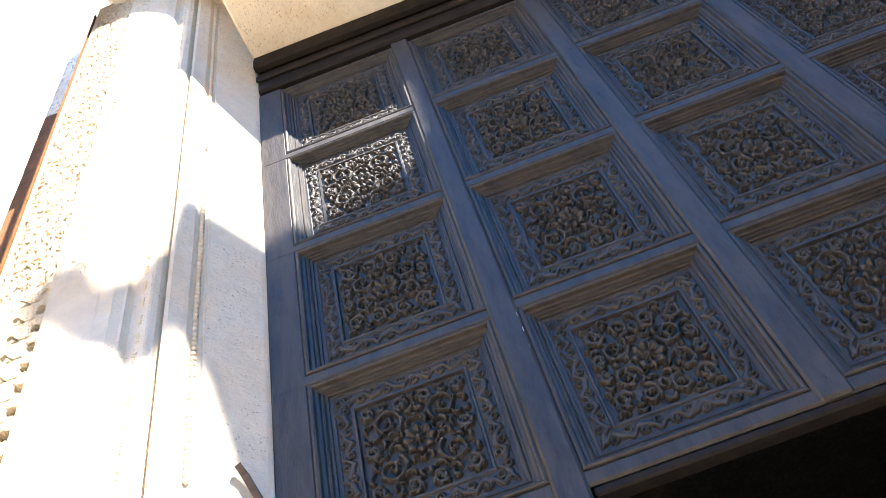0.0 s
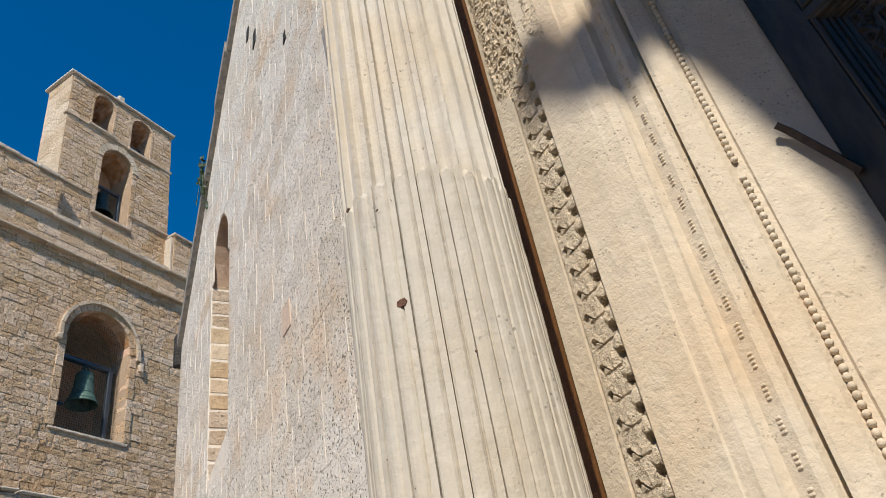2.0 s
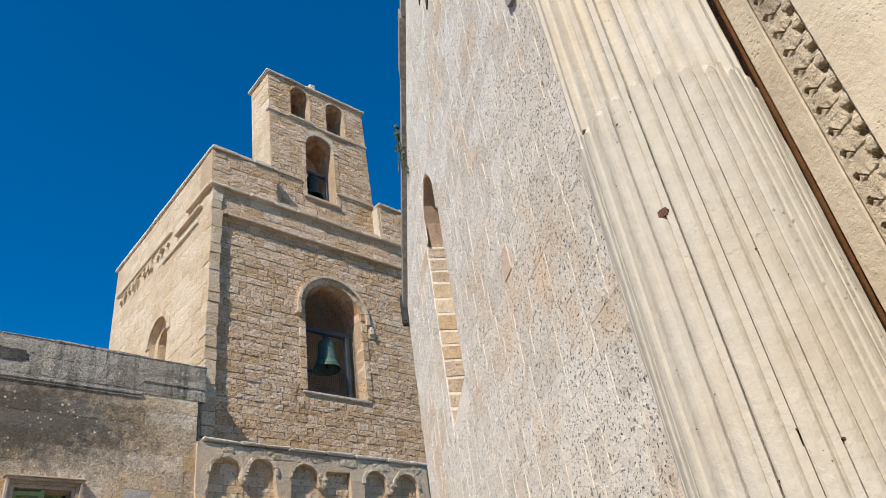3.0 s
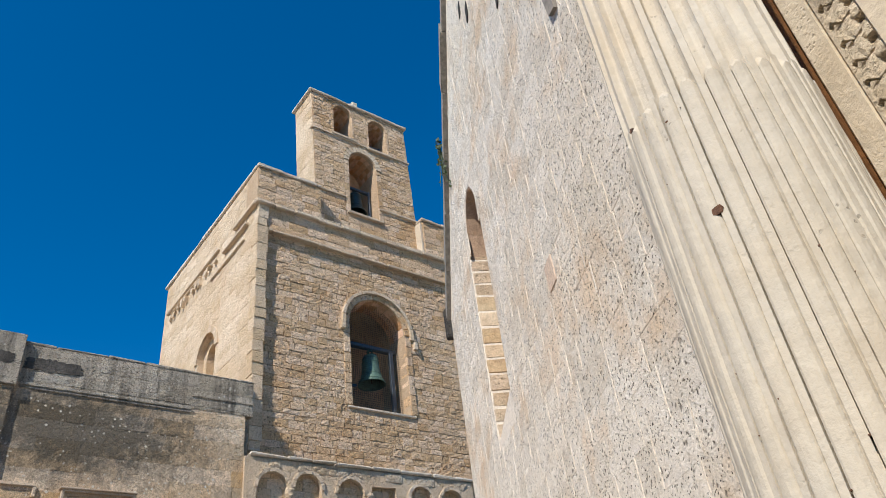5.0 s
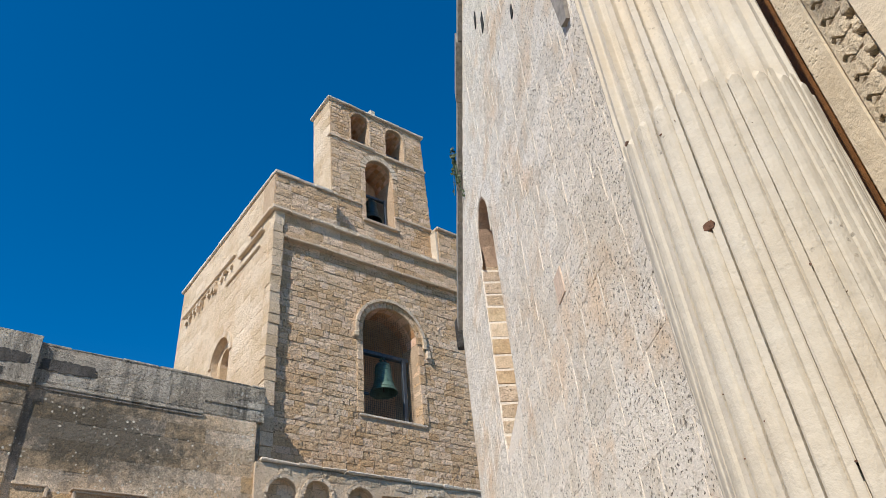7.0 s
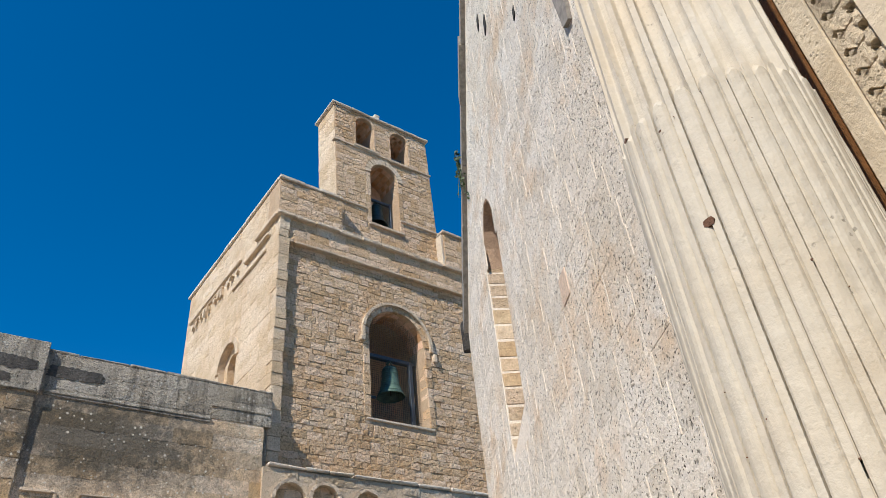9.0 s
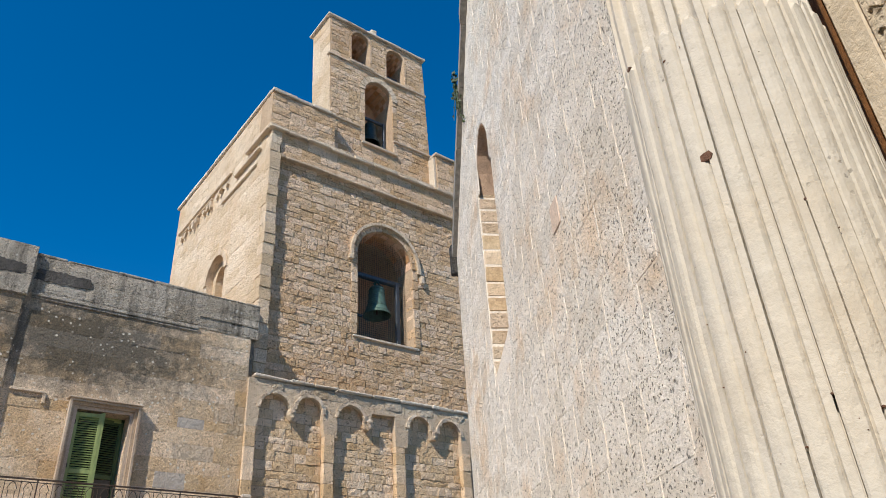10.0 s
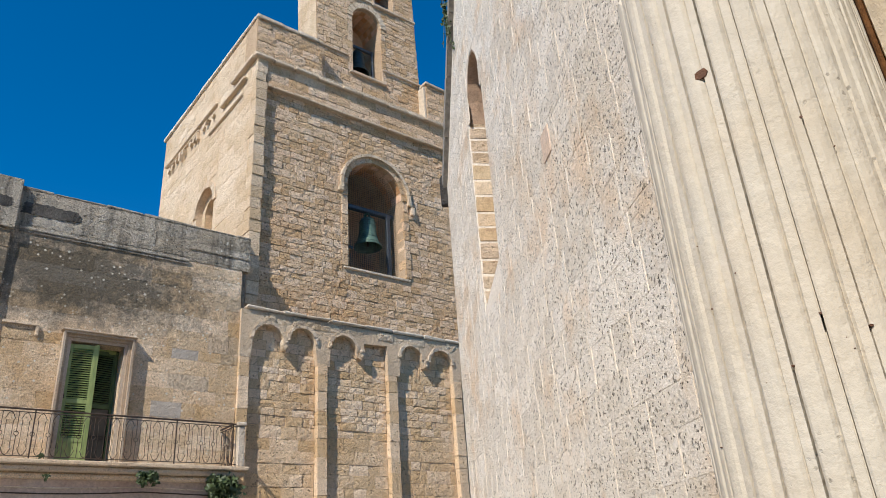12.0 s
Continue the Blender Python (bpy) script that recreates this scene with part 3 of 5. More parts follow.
bm = bmesh.new()
bmesh.ops.create_uvsphere(bm, u_segments=8, v_segments=6, radius=0.0084)
bead = mesh_of(bm, "bead", M_PORTAL, True)
z, k = 1.6, 0
while z < 5.3:
    if not (2.55 < z < 2.58 or 3.9 < z < 3.95):
        ob = new("bead", bead)
        ob.parent, ob.location = portal, (-0.606 + rng.uniform(-0.001, 0.001), 1.390, z)
        ob.scale = (1, 1, rng.uniform(0.95, 1.2))
    z += 0.0178
bm = bmesh.new()
for i in range(4):
    add_box(bm, (-0.0055, -0.003, i * 0.0092), (0.0065, 0.012, i * 0.0092 + 0.0072), 0.0022)
dent = mesh_of(bm, "dentil_group", M_PORTAL)
z = 1.6
while z < 5.25:
    ob = new("dentil_group", dent)
    ob.parent, ob.location = portal, (-0.708, 1.294, z)
    z += 0.0655
# iron peg driven into the jamb
peg = thing("iron_peg", FACADE, "rusty square iron peg sticking out of the door jamb", "peg")
bm = bmesh.new()
tube(bm, [(-0.513, 1.447, 2.634), (-0.503, 1.467, 2.612), (-0.445, 1.525, 2.46)], 0.011, 4)
part("shank", bm, M_IRON, peg)

# ---- fluted column ----
CU, CN, CR = -1.194, 0.937, 0.224
FLUTES, ZJ = 24, 2.78
TURN = radians(-4.9)


def fluted(z0, z1, r, cabled, rows):
    bm = bmesh.new()
    # stops round one flute: share of its width, depth
    if cabled:
        stops = [(0.0, 0.0), (0.008, 0.022), (0.052, 0.022), (0.060, 0.002), (0.13, -0.0012), (0.28, -0.0028), (0.44, -0.0028), (0.58, -0.001), (0.66, 0.003), (0.69, 0.0062), (0.715, 0.0045), (0.75, 0.0), (0.88, 0.0)]
    else:
        stops = [(0.0, 0.0), (0.010, 0.016), (0.05, 0.019), (0.16, 0.021), (0.30, 0.023), (0.44, 0.0215), (0.56, 0.0175), (0.66, 0.010), (0.70, 0.005), (0.725, 0.0), (0.86, 0.0)]
    n, rings = FLUTES * len(stops), []
    for i in range(rows + 1):
        z = z0 + (z1 - z0) * i / rows
        ring = []
        for k in range(FLUTES):
            end = 0.012 if cabled and i == rows else 0.0
            for s, d in stops:
                a = TURN + 2 * math.pi * (k + s) / FLUTES
                rr = r - d - (end if 0.045 <= s <= 0.68 else 0) + 0.0020 * noise.noise((a * 4, z * 3.1, r * 9)) + 0.0012 * noise.noise((a * 19, z * 14, 3))
                zz = z - (0.028 * (abs(s - 0.36) / 0.34) ** 2 if cabled and i >= rows - 1 and 0.005 < s < 0.72 else 0)
                ring.append(bm.verts.new((rr * math.cos(a), rr * math.sin(a), zz)))
        rings.append(ring)
    for a, b in zip(rings, rings[1:]):
        for k in range(n):
            j = (k + 1) % n
            bm.faces.new((a[k], a[j], b[j], b[k]))
    bm.faces.new(rings[0]), bm.faces.new(rings[-1])
    return bm


column = thing("fluted_column", FACADE @ Matrix.Translation((CU, CN, 0)), "pale limestone column, cabled flutes below and open flutes above", "column")
part("plinth", box((-0.36, -0.36, 0), (0.36, 0.36, 0.5), 0.02), M_COLUMN, column)
part("base", lathe([(0.0, 0.5), (0.34, 0.5), (0.35, 0.56), (0.33, 0.62), (0.27, 0.66), (0.28, 0.72), (0.235, 0.76), (0.0, 0.76)]), M_COLUMN, column, smooth=True)
part("lower_drum", fluted(0.76, ZJ, CR, True, 110), M_COLUMN, column)
part("upper_drum", fluted(ZJ - 0.03, 5.4, CR - 0.006, False, 90), M_COLUMN, column)
part("capital", lathe([(0.0, 5.4), (0.225, 5.4), (0.24, 5.5), (0.25, 5.7), (0.26, 5.95), (0.265, 6.0), (0.0, 6.0)]), M_COLUMN, column, smooth=True)


def chip(ang, z, size, name="chip"):
    """A small broken hole in the shaft: a dark rough pocket."""
    bm = bmesh.new()
    pts = [(math.cos(t) * size * rng.uniform(0.6, 1.2), math.sin(t) * size * rng.uniform(0.4, 0.8)) for t in [i * math.pi / 3.5 for i in range(7)]]
    lo, hi = [], []
    for a, b in pts:
        for ring, r in ((hi, CR + 0.0025), (lo, CR - 0.02)):
            t = radians(ang) + a / CR
            ring.append(bm.verts.new((r * math.cos(t), r * math.sin(t), z + b)))
    bm.faces.new(hi), bm.faces.new(lo)
    for i in range(7):
        k = (i + 1) % 7
        bm.faces.new((lo[i], lo[k], hi[k], hi[i]))
    part(name, bm, M_CHIP, column)


for ang, z, size in ((-55, 2.42, 0.015), (-90.7, 2.77, 0.008), (-62, 2.69, 0.0045), (-20, 2.27, 0.0035), (-34.5, 1.93, 0.003), (-49, 1.86, 0.0025), (-19, 1.90, 0.0035), (-62, 2.03, 0.0025)):
    chip(ang, z, size)
for _ in range(16):
    chip(rng.uniform(-105, -8), rng.uniform(1.75, 2.72), rng.uniform(0.001, 0.0019))

# ---- coffered door ----
DN = 1.54
door = thing("door_1", FACADE @ Matrix.Translation((0, DN, 0)), "dark weathered wooden church door with deep carved coffers, partly open", "door", "structure")
COLS = [-0.40, 0.175, 0.735, 1.285, 1.835, 2.385, 2.93]
ROWZ = [2.36, 2.875, 3.415, 3.955, 4.49]
part("backing", box((0.215, 0.036, 2.345), (2.95, 0.05, 4.77)), M_WOOD, door)
part("side_backing", box((-0.46, 0.036, 0.05), (0.213, 0.05, 4.77)), M_WOOD, door)
for u in COLS[1:-1]:
    part("stile", box((u - 0.036, -0.016, 2.345 if u > 0.3 else 0.05), (u + 0.036, 0.046, 4.5), 0.007, 0.0015), M_WOOD, door)
part("frame_stile", box((-0.466, -0.008, 0.05), (-0.36, 0.06, 4.5), 0.008), M_WOOD, door)
part("top_rail", box((-0.466, -0.012, 4.53), (2.95, 0.06, 4.77), 0.01), M_WOOD_BROWN, door)
part("top_fillet", box((-0.466, -0.03, 4.60), (2.95, -0.012, 4.64), 0.006), M_WOOD_BROWN, door)
part("top_cornice", box((-0.466, -0.06, 4.68), (2.95, -0.012, 4.768), 0.012), M_WOOD_BROWN, door)

CW, CH = 0.475, 0.50
INSET = 0.036


def coffer_frame():
    """Reeded moulding that steps down into one coffer."""
    bm = bmesh.new()
    steps = [(0.0, -0.004), (0.002, -0.010), (0.006, -0.012), (0.010, -0.009), (0.012, 0.002), (0.018, 0.004), (0.020, 0.011), (0.0235, 0.012), (0.026, 0.009), (0.028, 0.017), (0.032, 0.018), (0.033, 0.025), (INSET, 0.026), (INSET + 0.003, 0.036)]
    loops = []
    for i, n in steps:
        a, b = CW / 2 - i * 1.3, CH / 2 - i * 1.15
        loops.append([bm.verts.new((x, n, z)) for x, z in ((-a, -b), (a, -b), (a, b), (-a, b))])
    for p, q in zip(loops, loops[1:]):
        for k in range(4):
            j = (k + 1) % 4
            bm.faces.new((p[k], p[j], q[j], q[k]))
    return mesh_of(bm, "coffer_moulding", M_WOOD)


def carved_panel(kind):
    """Fat scrolling foliage with lobed leaves inside a carved border; kind 0 is alike left and right, kind 1 in all four quarters."""
    w, h = CW / 2 - INSET * 1.3, CH / 2 - INSET * 1.15
    nu = nz = 150
    us, zs = np.linspace(-w, w, nu + 1), np.linspace(-h, h, nz + 1)
    gu, gz = np.meshgrid(us, zs)
    x, y = np.abs(gu) / w, (np.abs(gz) if kind else gz) / h
    blobs = []

    def stroke(pts, r0, r1, leaves=0, side=1, long=0.10):
        """A tapering stem with leaves that curl off one side."""
        k = len(pts)
        for i, (px, py) in enumerate(pts):
            blobs.append((px, py, r0 + (r1 - r0) * i / k))
        for j in range(leaves):
            i = int((j + 0.6) * k / leaves) - 1
            (ax, ay), (bx, by) = pts[max(0, i - 1)], pts[min(k - 1, i + 1)]
            t = math.atan2(by - ay, bx - ax) + side * 0.9
            for q in range(9):
                f = q / 8
                t2 = t - side * 0.9 * f
                blobs.append((pts[i][0] + long * f * math.cos(t2), pts[i][1] + long * f * math.sin(t2), (0.008 + 0.022 * math.sin(math.pi * min(1.0, f * 0.85 + 0.15))) * (long / 0.1) ** 0.5))

    def scroll(cx, cy, r, turns, start, hand=1, leaves=6, fat=0.031):
        pts = []
        for i in range(46):
            f = i / 45
            t = start + hand * f * turns * 2 * math.pi
            rr = r * (1 - 0.80 * f)
            pts.append((cx + rr * math.cos(t), cy + rr * math.sin(t)))
        stroke(pts, fat, fat * 0.62, leaves, -hand, 0.085)
        blobs.append((cx, cy, 0.030))

    if kind:
        for cx, cy, r, turns, start, hand in ((0.34, 0.22, 0.17, 1.15, 3.3, 1), (0.20, 0.50, 0.13, 1.05, 4.7, -1), (0.50, 0.49, 0.12, 1.1, 3.6, 1), (0.57, 0.10, 0.08, 0.9, 2.4, -1)):
            scroll(cx, cy, r, turns, start, hand)
        stroke([(0.10 + 0.45 * i / 20, 0.04 + 0.62 * i / 20 - 0.25 * math.sin(math.pi * i / 20)) for i in range(21)], 0.026, 0.016, 5, 1, 0.08)
    else:
        for cx, cy, r, turns, start, hand in ((0.36, 0.34, 0.20, 1.25, 3.9, -1), (0.38, -0.28, 0.19, 1.25, 2.3, 1), (0.14, 0.56, 0.10, 1.0, 5.0, 1), (0.58, 0.02, 0.09, 1.0, 3.1, 1), (0.55, -0.56, 0.10, 1.0, 1.6, -1), (0.57, 0.58, 0.08, 0.9, 4.2, 1), (0.16, -0.60, 0.09, 1.0, 1.2, 1)):
            scroll(cx, cy, r, turns, start, hand)
        stroke([(0.10 + 0.5 * i / 16, -0.04 + 0.10 * math.sin(6 * i / 16)) for i in range(17)], 0.024, 0.016, 5, 1, 0.08)
    # small curled leaves fill the ground between the scrolls
    deal = random.Random(11 + kind)
    seeds = list(blobs)
    for _ in range(900):
        px, py = deal.uniform(0.02, 0.67), deal.uniform(0.02 if kind else -0.67, 0.67)
        gap = min(math.hypot(px - a, py - b) - r for a, b, r in seeds)
        if gap < 0.024:
            continue
        t, bend, long = deal.uniform(0, 6.28), deal.choice((-1.6, 1.6)), deal.uniform(0.08, 0.15)
        made = []
        for q in range(9):
            f = q / 8
            made.append((px + long * f * math.cos(t + bend * f), py + long * f * math.sin(t + bend * f), 0.012 + 0.019 * math.sin(math.pi * (0.2 + 0.75 * f))))
        if all(min(math.hypot(a - c, b - d) - e for c, d, e in seeds) > m * 0.4 and a < 0.69 and abs(b) < 0.69 for a, b, m in made):
            seeds += made
    blobs = seeds
    height = np.zeros(x.shape)
    for px, py, r in blobs:
        d2 = ((x - px) ** 2 + (y - py) ** 2) / (r * r)
        height = np.maximum(height, np.sqrt(np.clip(1 - d2, 0, 1)) * (0.6 + 0.4 * min(1.0, r / 0.04)))
    rose = np.hypot(x, y)
    petal = np.cos(8 * np.arctan2(y, x))
    height = np.where(rose < 0.22, 0.0, height)
    height = np.maximum(height, (rose < 0.185 + 0.02 * petal) * (0.55 + 0.25 * petal + 0.3 * np.cos(rose * 40)))
    height = np.maximum(height, 1.1 * np.sqrt(np.clip(1 - (rose / 0.045) ** 2, 0, 1)))
    z = 0.018 * height
    m = np.maximum(np.abs(gu) / w, np.abs(gz) / h)
    along = np.where(np.abs(gu) / w > np.abs(gz) / h, gz, gu)
    across = (m - 0.865) / 0.10
    # border: a curling vine with a berry in each bend
    f = along * 30
    vine = np.abs(across - 0.45 * np.sin(f * math.pi) - 0.15 * np.sin(f * 7.3))
    curl = np.hypot((f % 1.0 - 0.5) * 1.5, across + 0.35 * np.sign(np.sin(f * math.pi)))
    leafy = 0.007 + 0.008 * np.sqrt(np.clip(1 - (vine / 0.42) ** 2, 0, 1))
    leafy = np.maximum(leafy, 0.007 + 0.008 * np.sqrt(np.clip(1 - ((curl - 0.34) / 0.16) ** 2, 0, 1)))
    leafy = np.maximum(leafy, 0.007 + 0.007 * (curl < 0.13))
    z = np.where(m > 0.75, leafy, z)
    z = np.where((m > 0.715) & (m <= 0.75), 0.011, z)
    z = np.where(m > 0.965, 0.010, z)
    bm = bmesh.new()
    g = [[bm.verts.new((us[i], -z[k, i] + 0.0016 * noise.noise((us[i] * 70, zs[k] * 70, kind)), zs[k])) for i in range(nu + 1)] for k in range(nz + 1)]
    for a, b in zip(g, g[1:]):
        for i in range(nu):
            bm.faces.new((a[i], a[i + 1], b[i + 1], b[i]))
    return mesh_of(bm, "carved_panel", M_WOOD)


frame_mesh, panel_meshes = coffer_frame(), [carved_panel(k) for k in range(2)]
rows_low = [ROWZ[0] - 0.535 * k for k in range(4, 0, -1)]
for ci in range(6):
    zs = (rows_low + ROWZ) if ci == 0 else ROWZ
    u0, u1 = COLS[ci], COLS[ci + 1]
    for z0, z1 in zip(zs, zs[1:]):
        cu = (u0 + u1) / 2
        sx, sz = (u1 - u0 - 0.070) / CW, (z1 - z0 - 0.036) / CH
        f = new("coffer_moulding", frame_mesh)
        f.parent, f.location, f.scale = door, (cu, 0.0, (z0 + z1) / 2 + 0.002), (sx, 1, sz)
        p = new("carved_panel", panel_meshes[(ci + zs.index(z0)) % 2])
        p.parent, p.location, p.scale = door, (cu, 0.035, (z0 + z1) / 2 + 0.002), (sx, 1, sz)
for z in ROWZ[:-1] + rows_low:
    hi = 2.95 if z > 2.3 else 0.21
    part("rail", box((-0.46, -0.009, z - 0.016), (hi, 0.046, z + 0.021), 0.006), M_WOOD, door)
part("lower_lip", box((0.215, -0.004, 2.322), (2.95, 0.05, 2.343), 0.005), M_WOOD_BROWN, door)
# nails and a worn chalk mark on the second stile
bm = bmesh.new()
bmesh.ops.create_uvsphere(bm, u_segments=6, v_segments=4, radius=0.005)
nail = mesh_of(bm, "nail", M_IRON)
for u in COLS[1:-1]:
    for z in ROWZ[:-1]:
        for dz in (0.0, 0.2, 0.36):
            ob = new("nail", nail)
            ob.parent, ob.location = door, (u + rng.uniform(-0.015, 0.015), -0.013, z + dz + rng.uniform(-0.03, 0.03))
for i, (w, g) in enumerate(((0.012, 0), (0.006, 1), (0.014, 2), (0.006, 3.2), (0.010, 4.4))):
    part("paint_mark", box((0.20, -0.0155, 2.83 - i * 0.022 - g * 0.004), (0.20 + w * 0.5, -0.0125, 2.83 - i * 0.022 - g * 0.004 + w)), M_COPING, door)

# ---- bell tower ----
TY1 = 13.8
tower = thing("bell_tower", TOWER_FRONT, "square bell tower of rough tan limestone with an arched bell opening", "bell tower")
win = arch(9.915, 0.895, 9.03, 11.45)
part("front_wall", prism([(6.27, 7.4), (TY1, 7.4), (TY1, 14.5), (6.27, 14.5)], 0.0, 0.75, holes=[win]), M_TOWER_MORTAR, tower)
z = 7.5
while z < 14.3:
    h = min(rng.uniform(0.24, 0.34), 14.4 - z)
    part("corner_stone", box((6.25 + rng.uniform(-0.01, 0.01), -0.16 + rng.uniform(-0.012, 0.012), z), (6.55 + rng.uniform(-0.03, 0.02), 0.3, z + h - 0.006), 0.006, 0.008), M_SIDE, tower)
    z += h
masonry(tower, 6.57, TY1, 7.5, 13.6, (0.12, 0.22), (0.13, 0.42), M_TOWER, relief=0.024, joint=0.013, jit=0.013, blocked=[arch_half(9.915, 1.07, 9.0, 11.35)], spread=0.011, chamfer=0.006, rough=0.0065,
        near=lambda u, z: u < 12.6 and rng.random() < 0.6)
strip = thing("frieze", TOWER_FRONT, "stone frieze band under the tower cornice", "frieze", "structure")
part("backing", box((6.56, -0.09, 13.6), (TY1, 0.2, 14.4)), M_TOWER_MORTAR, strip)
fr = part("course", bmesh.new(), M_TOWER, strip)
fr.location = (0, -0.1, 0)
masonry(fr, 6.56, TY1, 13.6, 14.4, (0.20, 0.29), (0.3, 0.7), M_TOWER, relief=0.018, joint=0.007, jit=0.008, spread=0.008, rough=0.005, chamfer=0.006)
u = 6.17
while u < TY1:
    w = rng.uniform(0.5, 0.9)
    part("cornice_stone", box((u, -0.24 + rng.uniform(-0.02, 0.02), 14.36), (u + w - 0.012, 0.2, 14.46), 0.025, 0.012), M_TRIM, tower)
    part("cornice_fillet", box((u, -0.17, 14.462), (u + w - 0.012, 0.2, 14.56), 0.02, 0.012), M_TRIM, tower)
    part("frieze_lip", box((max(u, 6.56), -0.16 + rng.uniform(-0.015, 0.015), 13.56), (u + w - 0.012, 0.2, 13.65), 0.02, 0.01), M_TRIM, tower)
    u += w
ring_stones(tower, 9.915, 11.43, 0.90, 1.07, -0.035, 0.1, 15, M_TOWER)
ring_stones(tower, 9.915, 11.43, 1.06, 1.145, -0.11, 0.06, 11, M_TRIM, -8, 188, "hood_stone")
for s, hi in ((8.82, 9.018), (10.812, 10.99)):
    for k in range(8):
        part("jamb_stone", box((s, -0.04 + rng.uniform(-0.01, 0.01), 9.05 + k * 0.29), (hi, 0.3, 9.05 + (k + 1) * 0.29 - 0.012), 0.01, 0.006), M_TOWER, tower)
part("hood_stop", box((11.06, -0.12, 11.0), (11.18, 0.05, 11.26), 0.02, 0.01), M_TRIM, tower)
part("hood_stop", box((8.72, -0.12, 11.14), (8.86, 0.05, 11.30), 0.02, 0.01), M_TRIM, tower)
part("sill", box((8.88, -0.05, 8.97), (10.95, 0.7, 9.03), 0.012, 0.006), M_COPING, tower)
part("chamber", box((8.2, 2.4, 8.0), (11.6, 2.5, 13.2)), M_BELFRY_IN, tower)
part("chamber_floor", box((7.0, 0.76, 8.7), (TY1, 2.4, 8.9)), M_DARK, tower)
part("chamber_roof", box((7.0, 0.76, 12.4), (TY1, 2.4, 12.5)), M_REVEAL, tower)
part("core", box((7.0, 2.5, 0), (TY1, 6.9, 14.5)), M_TOWER_MORTAR, tower)
for lo, hi, top in ((6.25, 8.2, 15.72), (11.88, TY1, 15.84)):
    blk = part("attic_block", box((lo - 0.022 if lo < 7 else lo, -0.08, 14.55), (hi, 0.62, top), 0.01), M_TOWER_MORTAR, tower)
    holder = part("facing", bmesh.new(), M_TOWER, blk)
    holder.location = (0, -0.08, 0)
    u = lo
    z = 14.56
    stuff = bmesh.new()
    while z < top - 0.03:
        h = min(rng.uniform(0.2, 0.27), top - z)
        u = lo
        while u < hi - 0.03:
            w = min(rng.uniform(0.25, 0.55), hi - u)
            block_mesh(stuff, u + 0.007, u + w - 0.007, z + 0.006, z + h - 0.006, -0.02 + rng.uniform(-0.01, 0.01), 0.01, 0.010, 0.007, 0.005)
            u += w
        z += h
    holder.data = mesh_of(stuff, "facing", M_TOWER)
    tagged(holder, kind="stuff")
    u = lo - 0.05
    while u < hi:
        w = rng.uniform(0.4, 0.8)
        part("attic_coping", box((u, -0.15 + rng.uniform(-0.02, 0.02), top), (min(u + w, hi + 0.03) - 0.01, 0.66, top + 0.11 + rng.uniform(-0.015, 0.015)), 0.02, 0.012), M_COPING, tower)
        u += w
part("attic_return", box((11.80, -0.05, 14.55), (11.878, 0.6, 15.8), 0.01), M_COPING, tower)

# side of the tower towards the square
side = thing("tower_side", TOWER_SIDE, "sunlit smooth ashlar side of the tower with worn corbels", "tower wall", "structure")
swin = arch(-17.45, 0.62, 9.6, 11.2)
part("wall", prism([(-21.65, 7.0), (-14.74, 7.0), (-14.74, 15.7), (-21.65, 15.7)], 0.0, 0.7, holes=[swin]), M_SIDE, side)
masonry(side, -21.63, -14.76, 8.9, 15.68, (0.24, 0.32), (0.35, 0.8), M_SIDE, relief=0.012, joint=0.005, jit=0.005, rough=0.003, blocked=[arch_half(-17.45, 0.82, 9.0, 11.2)], spread=0.006, chamfer=0.008, cap=120)
ring_stones(side, -17.45, 11.2, 0.63, 0.80, -0.05, 0.1, 11, M_TRIM, gap=0.004)
ring_stones(side, -17.45, 11.2, 0.40, 0.62, 0.16, 0.5, 9, M_SIDE, name="inner_arch", gap=0.003)
for a, b in ((-18.07, -17.85), (-17.05, -16.83)):
    part("inner_jamb", box((a, 0.16, 9.6), (b, 0.5, 11.2), 0.01), M_SIDE, side)
part("window_back", box((-18.4, 0.5, 9), (-16.5, 0.55, 12.2)), M_TOWER, side)
u = -21.75
while u < -14.6:
    w = rng.uniform(0.5, 0.9)
    part("coping_stone", box((u, -0.07, 15.70), (min(u + w, -14.58) - 0.01, 0.66, 15.82 + rng.uniform(-0.015, 0.015)), 0.02, 0.01), M_COPING, side)
    u += w
for u0, u1, z0, z1, d in ((-15.9, -14.5, 14.34, 14.46, 0.12), (-16.6, -15.0, 13.98, 14.08, 0.12), (-17.5, -15.2, 13.60, 13.70, 0.08), (-21.2, -17.0, 14.40, 14.48, 0.10), (-20.9, -18.4, 14.28, 14.34, 0.07)):
    part("worn_moulding", box((u0, -d, z0), (u1, 0.05, z1), 0.02, 0.015), M_TRIM, side)
for k in range(11):
    u = -20.9 + k * 0.36 + rng.uniform(-0.09, 0.09)
    top, low = 14.22 + rng.uniform(-0.08, 0.05), rng.uniform(13.84, 14.04)
    bm = prism([(u, top), (u + 0.2 + rng.uniform(-0.06, 0.06), top - rng.uniform(0, 0.08)), (u + 0.18 + rng.uniform(-0.05, 0.05), low + 0.1), (u + 0.1, low), (u + rng.uniform(-0.03, 0.06), low + 0.08)], -0.085 + rng.uniform(-0.05, 0.03), 0.03)
    part("corbel", bm, M_TRIM, side)

